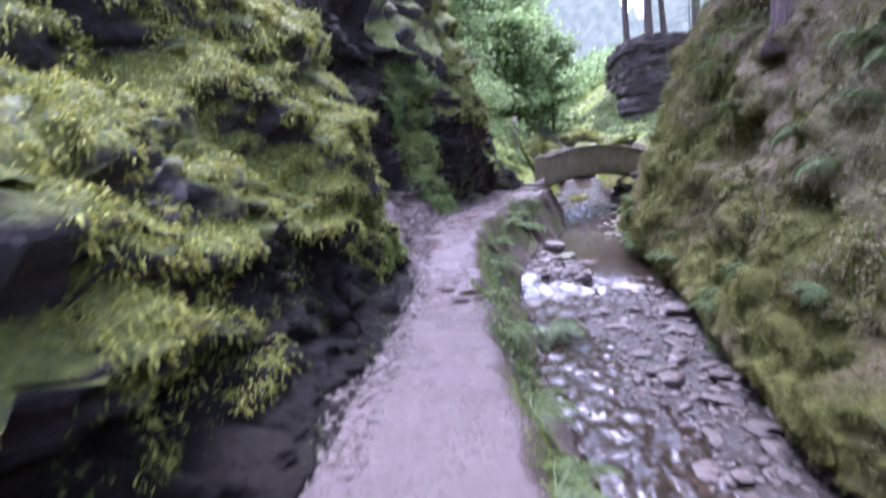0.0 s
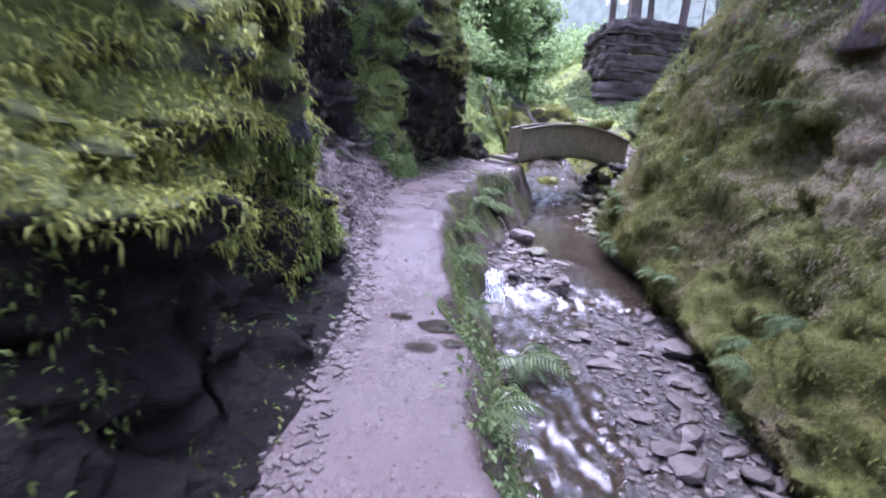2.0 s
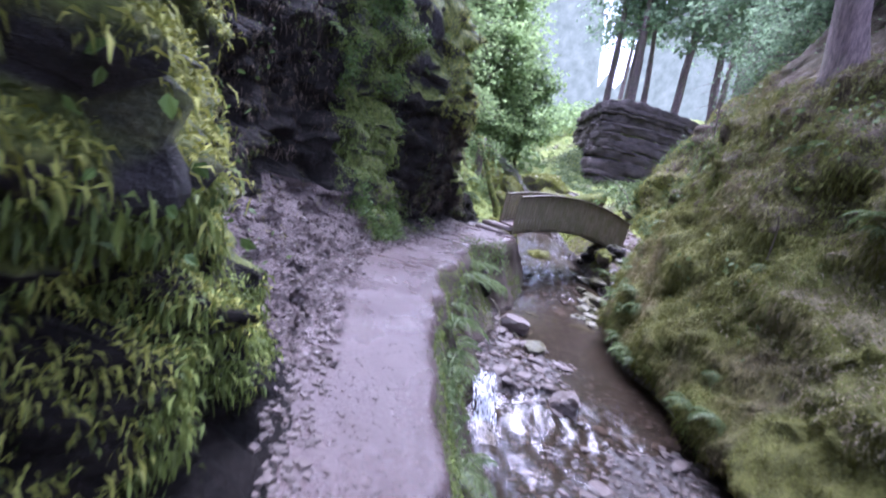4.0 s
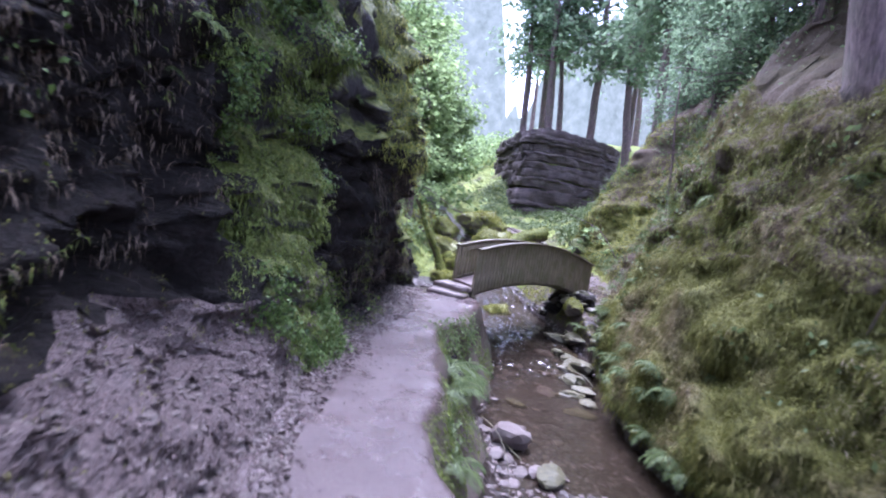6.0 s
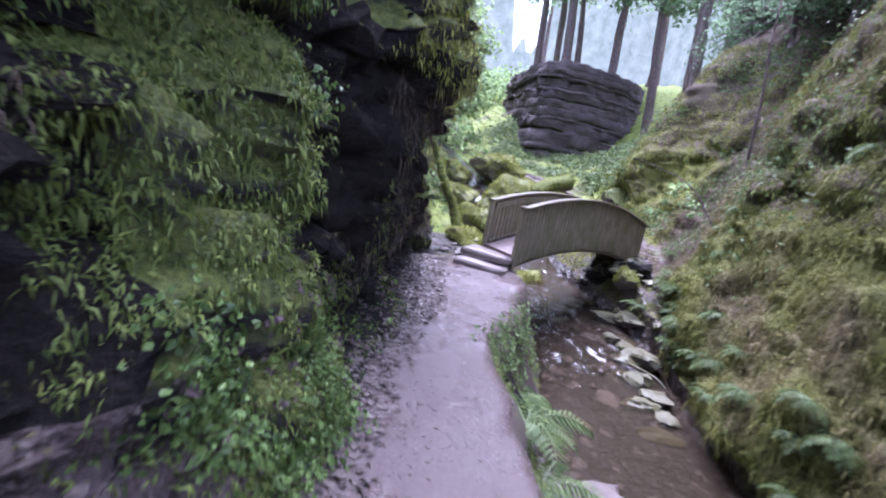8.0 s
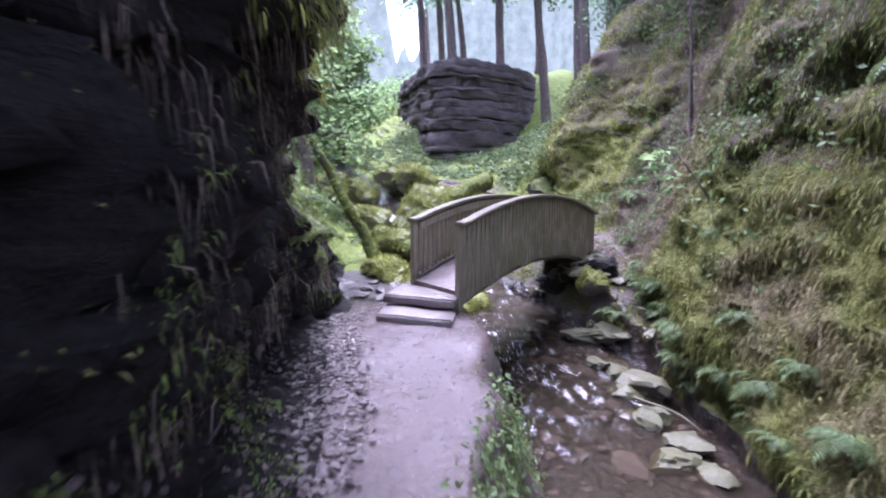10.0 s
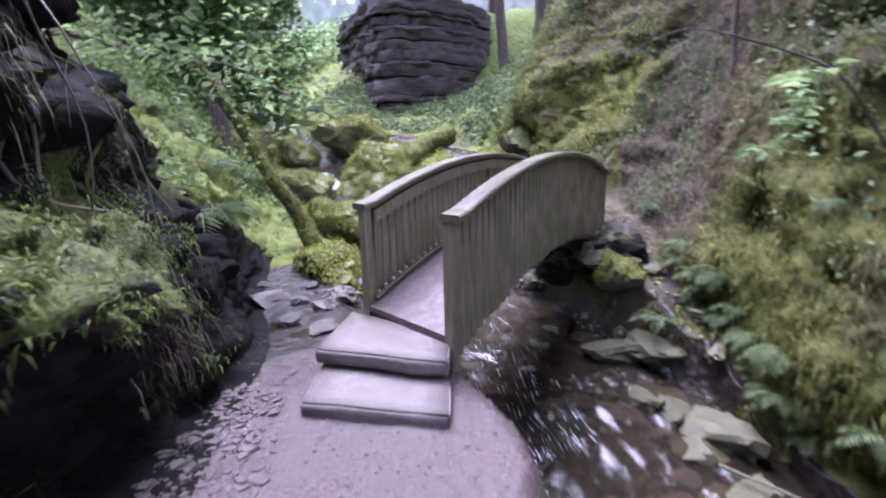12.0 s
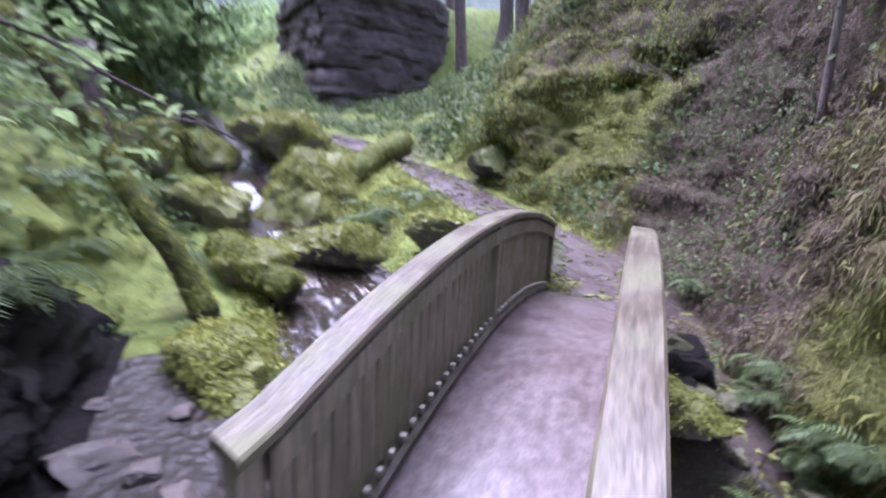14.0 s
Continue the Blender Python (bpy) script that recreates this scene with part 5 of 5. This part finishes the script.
for k in range(48):
    y = rw.uniform(20.5, 33)
    x = rw.choice((rw.uniform(1.0, 4.0), rw.uniform(6.4, 7.6)))
    r = int(np.searchsorted(YS, y))
    c = int(np.argmin(np.abs(GRID[r, :, 0] - x)))
    q = GRID[r, c]
    fern(q[0], q[1], q[2] + 0.05, rw.uniform(0.5, 0.9), 8, "bright fern among the mossy boulders", 0, 130 + k)


# ---------------------------------------------------------------- logs, trunks and roots
def log_thing(name, pts, radii, mat, label, category, sides=12, wobble=0.25, seed=0):
    return tagged(part(name, tube(pts, radii, sides, wobble, seed), mat, None, "", True), label, category)


moss_cap(log_thing("mossy_log", bend((3.85, 23.2, 0.72), (4.45, 21.95, 0.32), (0, 0, 0.03), 8, 0.03), [0.23] * 9, MOSSY_BARK, "short fallen log covered in bright yellow-green moss", "log", 14, 0.12, 3), np.random.default_rng(2), 0.05, 1500, -0.1)
moss_cap(log_thing("leaning_trunk", bend((3.45, 21.9, 0.15), (1.9, 22.6, 3.3), (0.2, 0, -0.25), 12, 0.16, 4), [0.17, 0.15, 0.14, 0.13, 0.13, 0.12, 0.12, 0.11, 0.1, 0.1, 0.09, 0.08, 0.07], MOSSY_BARK, "thin leaning tree trunk wrapped in moss", "tree trunk", 10, 0.3, 5), np.random.default_rng(2), 0.05, 1500, -0.1)
moss_cap(log_thing("fallen_log", bend((9.2, 27.3, 2.25), (7.1, 25.9, 1.5), (0, 0, 0.08), 8, 0.08, 6), [0.34, 0.34, 0.33, 0.33, 0.32, 0.31, 0.3, 0.28, 0.26], MOSSY_BARK, "mossy fallen log with a dark sawn end beside the path", "log", 14, 0.2, 7), np.random.default_rng(2), 0.05, 1500, -0.1)
log_thing("stump", bend((2.6, 27.2, 1.6), (2.5, 27.3, 3.8), (0, 0, 0), 6, 0.05), [0.3, 0.24, 0.22, 0.21, 0.2, 0.2, 0.17], BARK, "broken dark stump standing in the undergrowth", "stump")
rr = random.Random(12)
for k in range(13):
    r = int(np.searchsorted(YS, rr.uniform(14.4, 19.4)))
    cols = np.linspace(rr.randrange(C0 + 4, C0 + 22), rr.randrange(FOOT - 42, FOOT - 12), 30).astype(int)
    drift, pts = rr.uniform(-0.5, 0.9), []
    for j, c in enumerate(cols):
        rj = min(max(r + int(j * drift + 3.5 * noise.noise(Vector((j * 0.23, k * 3.1, 0.5)))), 1), len(YS) - 2)
        pts.append(GRID[rj, c] + NORMAL[rj, c] * 0.015)
    for _ in range(2):
        pts = [pts[0]] + [0.25 * pts[j - 1] + 0.5 * pts[j] + 0.25 * pts[j + 1] for j in range(1, 29)] + [pts[29]]
    rad = rr.uniform(0.008, 0.024)
    log_thing("root", [tuple(q) for q in pts], [rad * (1 - 0.025 * j) for j in range(30)], ROOT if k % 3 == 0 else MOSSY_BARK, "gnarled root running down the dark rock face", "root", 7, 0.3, k)
for k, (a, b, sag) in enumerate((((0.75, 15.6, 3.2), (1.05, 15.9, 1.6), (0.15, 0, -0.1)), ((0.9, 16.6, 2.6), (1.35, 16.5, 0.8), (0.1, 0.05, 0)), ((1.9, 11.2, -0.6), (2.1, 10.2, -1.35), (0.1, 0, 0.15)))):
    log_thing("hanging_root", bend(a, b, sag, 12, 0.12, k), [0.007 - 0.0003 * j for j in range(13)], ROOT, "thin bare root hanging free of the rock", "root", 6, 0.1, k)
for k, (a, b) in enumerate((((4.4, 5.4, -1.75), (3.9, 3.9, -1.95)), ((5.6, 9.6, 1.2), (5.1, 9.0, 2.0)), ((5.35, 15.6, -1.0), (5.5, 14.6, -1.1)), ((2.3, 12.6, -1.3), (2.75, 11.6, -1.33)))):
    log_thing("fallen_stick", bend(a, b, (0, 0, 0.06), 8, 0.08, k), [0.016 - 0.001 * j for j in range(9)], ROOT, "bare fallen stick lying by the stream", "stick", 6, 0.2, k)


# ---------------------------------------------------------------- trees
def conifer_mesh(seed, height, radius, crown_from, count, leaf, per):
    """A tapered trunk with flared roots, limbs and needle sprays; returns the three meshes."""
    rng = np.random.default_rng(seed)
    rnd = random.Random(seed)
    n = 14
    pts = [(0.12 * math.sin(k * 0.5 + seed), 0.12 * math.cos(k * 0.4 + seed), height * k / n - 0.3) for k in range(n + 1)]
    pts.insert(1, (pts[0][0], pts[0][1], 0.25))
    rad = [radius * 1.7, radius * 1.25] + [radius * (1 - 0.85 * k / n) for k in range(1, n + 1)]
    trunk = tube(pts, rad, 12, 0.35, seed)
    limbs = bmesh.new()
    cp, cn = [], []
    for k in range(count):
        z = height * (crown_from + (0.97 - crown_from) * rnd.random())
        a = rnd.uniform(0, 6.28)
        ln = (1 - z / height) * height * 0.22 + 0.7
        tip = (math.cos(a) * ln, math.sin(a) * ln, z - 0.12 * ln + rnd.uniform(-0.3, 0.5))
        line = bend((0, 0, z), tip, (0, 0, 0.12 * ln), 5, 0.12, seed * 50 + k)
        piece = tube(line, [0.05, 0.04, 0.03, 0.022, 0.015, 0.008], 4)
        me = bpy.data.meshes.new("tmp")
        piece.to_mesh(me)
        piece.free()
        limbs.from_mesh(me)
        bpy.data.meshes.remove(me)
        for q in line[1:]:
            for _ in range(per):
                cp.append(np.array(q) + rng.normal(0, 0.3, 3) * (1, 1, 0.6))
                cn.append((0, 0, 1))
    cp, cn = np.array(cp), np.array(cn, float)
    return trunk, limbs, leaves("crown", cp, cn, leaf, NEEDLE, rng, 0.5, 1.8, 0.5, True)


def conifer(seed, height, radius, crown_from, count, label, leaf=0.26, per=9):
    t = thing("conifer", pose(0, 0, 0), label, "tree", "conifers above the gorge")
    a, b, c = conifer_mesh(seed, height, radius, crown_from, count, leaf, per)
    part("trunk", a, BARK, t, "", True)
    part("limb", b, BARK, t)
    new("crown", c).parent = t
    return t


def broadleaf(seed, height, radius, label, lean=(0, 0), leaf=0.2, count=52):
    rng = np.random.default_rng(seed)
    rnd = random.Random(seed)
    t = thing("broadleaf_tree", pose(0, 0, 0), label, "tree", "broadleaf trees in the valley")
    top = Vector((lean[0], lean[1], height))
    line = bend((0, 0, -0.3), top, (rnd.uniform(-0.4, 0.4), 0, 0), 9, 0.25, seed)
    part("trunk", tube(line, [radius * (1 - 0.085 * k) for k in range(10)], 9, 0.25, seed), MOSSY_BARK, t, "", True)
    limbs, cp = bmesh.new(), []
    for k in range(count):
        s = rnd.uniform(0.28, 1.0)
        base = line[int(s * 9)]
        a = rnd.uniform(0, 6.28)
        ln = height * rnd.uniform(0.16, 0.42) * (1.15 - 0.5 * s)
        tip = base + Vector((math.cos(a) * ln, math.sin(a) * ln, ln * rnd.uniform(-0.1, 0.6)))
        arm = bend(base, tip, (0, 0, -0.1 * ln), 5, 0.2, seed * 31 + k)
        piece = tube(arm, [0.045, 0.036, 0.028, 0.02, 0.014, 0.008], 5)
        me = bpy.data.meshes.new("tmp")
        piece.to_mesh(me)
        piece.free()
        limbs.from_mesh(me)
        bpy.data.meshes.remove(me)
        for q in arm[1:]:
            cp.append(np.array(q) + rng.normal(0, 1, (22, 3)) * (0.42, 0.42, 0.22))
    part("limb", limbs, MOSSY_BARK, t)
    cp = np.concatenate(cp)
    new("crown", leaves("crown", cp, np.tile((0, 0, 1.0), (len(cp), 1)), leaf, TREE_LEAF, rng, 0.5, 1.6, 0.4, True)).parent = t
    return t


def sheet_z(x, y):
    r = int(np.clip(np.searchsorted(YS, y), 0, len(YS) - 1))
    return float(np.interp(x, np.maximum.accumulate(GRID[r, :, 0]), GRID[r, :, 2]))


FIRS = [conifer(k, 21 + 2 * k, 0.3 + 0.05 * k, 0.42 - 0.06 * k, 80, "one of the tall straight bare-trunked conifers on the gorge rim, some unseen and added for shade") for k in range(3)]
spots = [(7.0, 11.4, 4.6), (6.6, 7.8, 3.3), (15.8, 45.3, 9.6), (17.8, 47.3, 9.6), (14.9, 48.5, 9.6), (19.5, 44.4, 9.6), (17.6, 32.0, 0), (19.5, 35.0, 0), (18.2, 28.5, 0), (18.3, 31.0, 0), (19.5, 25.0, 0), (17.5, 17.4, 0),
         (16.2, 12.8, 0), (10.6, 13.5, 0), (11.5, 16.0, 0), (14.0, 10.8, 0), (20.5, 40, 0), (22, 34, 0), (24, 46, 0), (18, 52, 0), (26, 28, 0), (20, 20, 0), 
         # From (-4, -9) on: mostly unseen trees, added to shade the path.
         (-9, 33, 0), (-7.5, 40, 0), (-12, 48, 0), (-5, 58, 0), (-2, 70, 0), (22, 66, 0), (30, 55, 0), (-8, 72, 0), (29, 40, 0), (33, 48, 0), (24, 24, 0), (28, 34, 0), (17, 14, 0), (16, 9, 0), (-4, -9, 0), (1.5, -13, 0), (7.5, -9, 0), (11, -3, 0), (-8, -3, 0), (4, -18, 0), (-9, 4, 0), (-9.5, 11, 0), (9.5, -14, 0), (-7, -15, 0), (-6.5, 1.5, 0), (-5.5, 14.5, 0), (-5.0, 18.5, 0)]
rt = random.Random(3)
used = set()
for k, (x, y, z) in enumerate(spots):
    m = pose(x, y, z if z else sheet_z(x, y), 0, -5 + rt.uniform(-1.5, 1.5), 0) @ pose(0, 0, 0, 0, 0, rt.uniform(0, 360))
    src = FIRS[k % 3]
    if k % 3 in used:
        copy_thing(src, m)
    else:
        used.add(k % 3)
        src.matrix_world = m
SPRUCE = conifer(7, 7.5, 0.11, 0.12, 95, "young spruce with drooping boughs on the rim of the gorge", 0.085, 30)
for k, (x, y) in enumerate(((11.0, 13.4), (11.4, 16.6), (12.4, 19.4), (13.0, 22.0), (14.2, 25.5), (10.2, 15.4), (-3.4, 15.6), (-3.0, 19.4), (-4.2, 9.5))):
    m = pose(x, y, sheet_z(x, y), 0, 0, 67 * k)
    if k:
        copy_thing(SPRUCE, m)
    else:
        SPRUCE.matrix_world = m
BROAD = [broadleaf(40 + k, (10, 13, 8)[k], (0.16, 0.2, 0.13)[k], "leafy broadleaf tree with a mossy stem in the valley", ((1.2, -0.4), (0.8, 0.5), (-0.6, 0.3))[k]) for k in range(3)]
spots = [(-2.2, 26.5), (-0.8, 30.5), (2.2, 32.5), (0.4, 36.5), (3.0, 40.0), (-2.5, 34), (1.0, 45), (5.0, 50), (-3.8, 24), (3.5, 60), (0, 56), (6.6, 41), (2.0, 37.5), (4.2, 46), (1.5, 52), (5.8, 58), (-1.0, 42), (3.2, 35.2)]
used = set()
for k, (x, y) in enumerate(spots):
    m = pose(x, y, sheet_z(x, y), 0, 0, rt.uniform(0, 360))
    if k % 3 in used:
        copy_thing(BROAD[k % 3], m)
    else:
        used.add(k % 3)
        BROAD[k % 3].matrix_world = m


def build_backdrop():
    """Glowing screen painted as hazy far woods; a sky gap over the valley's head."""
    k = Nodes("far_woods_haze_glow")
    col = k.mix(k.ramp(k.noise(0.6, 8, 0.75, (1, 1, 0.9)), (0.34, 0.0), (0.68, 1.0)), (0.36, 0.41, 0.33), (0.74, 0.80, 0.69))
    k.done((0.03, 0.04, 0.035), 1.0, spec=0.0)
    # Emission lends the far haze its brightness; nothing there is a lamp.
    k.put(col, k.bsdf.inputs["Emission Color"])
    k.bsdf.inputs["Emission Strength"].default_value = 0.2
    az = np.arange(-75, 76, 0.5)
    top = np.interp(az, [-75, 12.0, 15.4, 18.2, 22.0, 27, 75], [52, 50, 26, 25, 44, 46, 46])
    top = top + 3.5 * vnoise(np.stack([az * 0.31, 0 * az, 0 * az], 1), 3) + 2.0 * vnoise(np.stack([az * 1.1, 0 * az, 0 * az], 1), 5)
    a = np.radians(az)
    h = np.linspace(0, 1, 12)[:, None]
    r = 88 + 6 * vnoise(np.stack([az * 0.2, 0 * az, 0 * az], 1), 9)
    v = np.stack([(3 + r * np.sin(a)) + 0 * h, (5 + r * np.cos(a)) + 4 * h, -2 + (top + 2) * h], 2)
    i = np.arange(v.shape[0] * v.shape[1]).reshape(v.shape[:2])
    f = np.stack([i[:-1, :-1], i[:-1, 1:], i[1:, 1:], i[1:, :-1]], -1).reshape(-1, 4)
    tagged(new("backdrop", mesh_of("backdrop", v.reshape(-1, 3), f, k.mat)), "glowing screen painted as pale misty far woodland closing the valley", "backdrop", kind="structure")


build_backdrop()


def hanging_branch(a, b, sag, rad, label, seed, count, leaf, spread=0.2):
    """A bough that reaches out over the gorge, with twigs and leaves."""
    rng = np.random.default_rng(seed)
    t = thing("branch", pose(0, 0, 0), label, "branch", "boughs over the path")
    line = bend(a, b, sag, 14, 0.18, seed)
    part("bough", tube(line, [rad * (1 - 0.06 * k) for k in range(15)], 7, 0.2, seed), BARK, t, "", True)
    cp = []
    for k in range(count):
        q = line[4 + k % 10]
        tip = q + Vector(rng.normal(0, 0.45, 3) * np.array((1, 1, 0.5))) + Vector((0, 0, -0.15))
        tw = bend(q, tip, (0, 0, 0.05), 4, 0.05, seed + k)
        part("twig", tube(tw, [0.008, 0.006, 0.005, 0.004, 0.003], 5), BARK, t)
        for w in tw[1:]:
            cp.append(np.array(w) + rng.normal(0, spread, (9, 3)) * (1, 1, 0.5))
    cp = np.concatenate(cp)
    new("foliage", leaves("foliage", cp, np.tile((0, 0, 1.0), (len(cp), 1)), leaf, TREE_LEAF, rng, 0.5, 1.7, 0.3)).parent = t


hanging_branch((-0.4, 19.6, 3.0), (3.4, 19.65, 2.2), (0, 0, 0.32), 0.036, "thin dark bough with fresh leaves reaching over the stream", 3, 16, 0.07)
hanging_branch((-0.6, 18.6, 4.4), (2.0, 19.2, 3.7), (0, 0, 0.3), 0.045, "leafy bough hanging from the rock", 7, 22, 0.07)
hanging_branch((-1.5, 20.5, 5.0), (2.4, 21.5, 4.2), (0, 0, 0.4), 0.05, "leafy bough over the mossy valley", 14, 26, 0.08)
hanging_branch((5.6, 14.8, 1.7), (3.9, 15.7, 2.25), (0, 0, 0.42), 0.012, "slender arching stem with bright leaves over the path", 9, 2, 0.075, 0.06)
hanging_branch((-0.3, 13.6, 5.2), (1.3, 15.6, 4.0), (0, 0, 0.3), 0.03, "leafy bough hanging from the overhang", 12, 12, 0.06)


def sapling(x, y, height, label):
    t = thing("sapling", pose(x, y, sheet_z(x, y), 0, -6, 0), label, "tree")
    part("trunk", tube(bend((0, 0, -0.2), (0.1, 0, height), (0, 0, 0), 8, 0.06), [0.05 - 0.004 * k for k in range(9)], 7, 0.2), BARK, t, "", True)
    rnd = random.Random(2)
    for k in range(14):
        z, a = height * (0.25 + 0.05 * k), rnd.uniform(0, 6.28)
        ln = 0.5 + 0.4 * rnd.random()
        part("twig", tube(bend((0, 0, z), (math.cos(a) * ln, math.sin(a) * ln, z - 0.15), (0, 0, 0.06), 5, 0.05, k), [0.012, 0.01, 0.008, 0.006, 0.005, 0.003], 5), BARK, t)


sapling(8.95, 18.0, 4.5, "thin bare sapling leaning on the brown slope")


def puddle(x, y, rx, ry, seed):
    """A shallow pool of rain on the path."""
    bm = bmesh.new()
    ring = []
    for k in range(36):
        a = 2 * math.pi * k / 36
        r = 1 + 0.35 * noise.noise(Vector((math.cos(a) * 1.5, math.sin(a) * 1.5, seed))) + 0.15 * noise.noise(Vector((math.cos(a) * 4, math.sin(a) * 4, seed)))
        ring.append(bm.verts.new((math.cos(a) * rx * r, math.sin(a) * ry * r, 0)))
    bm.faces.new(ring)
    ob = part("puddle", bm, WATER, None)
    ob.location = (x, y, on_ground(x, y) + 0.012)
    tagged(ob, "shallow rain puddle on the gravel path", "puddle", "puddles on the path")


for k, (x, y, rx, ry) in enumerate(((0.62, 4.0, 0.17, 0.12), (0.5, 3.6, 0.12, 0.07), (0.72, 3.7, 0.09, 0.06), (0.3, 4.1, 0.1, 0.06), (2.35, 17.9, 0.2, 0.14), (2.2, 18.5, 0.16, 0.2))):
    puddle(x, y, rx, ry, k)
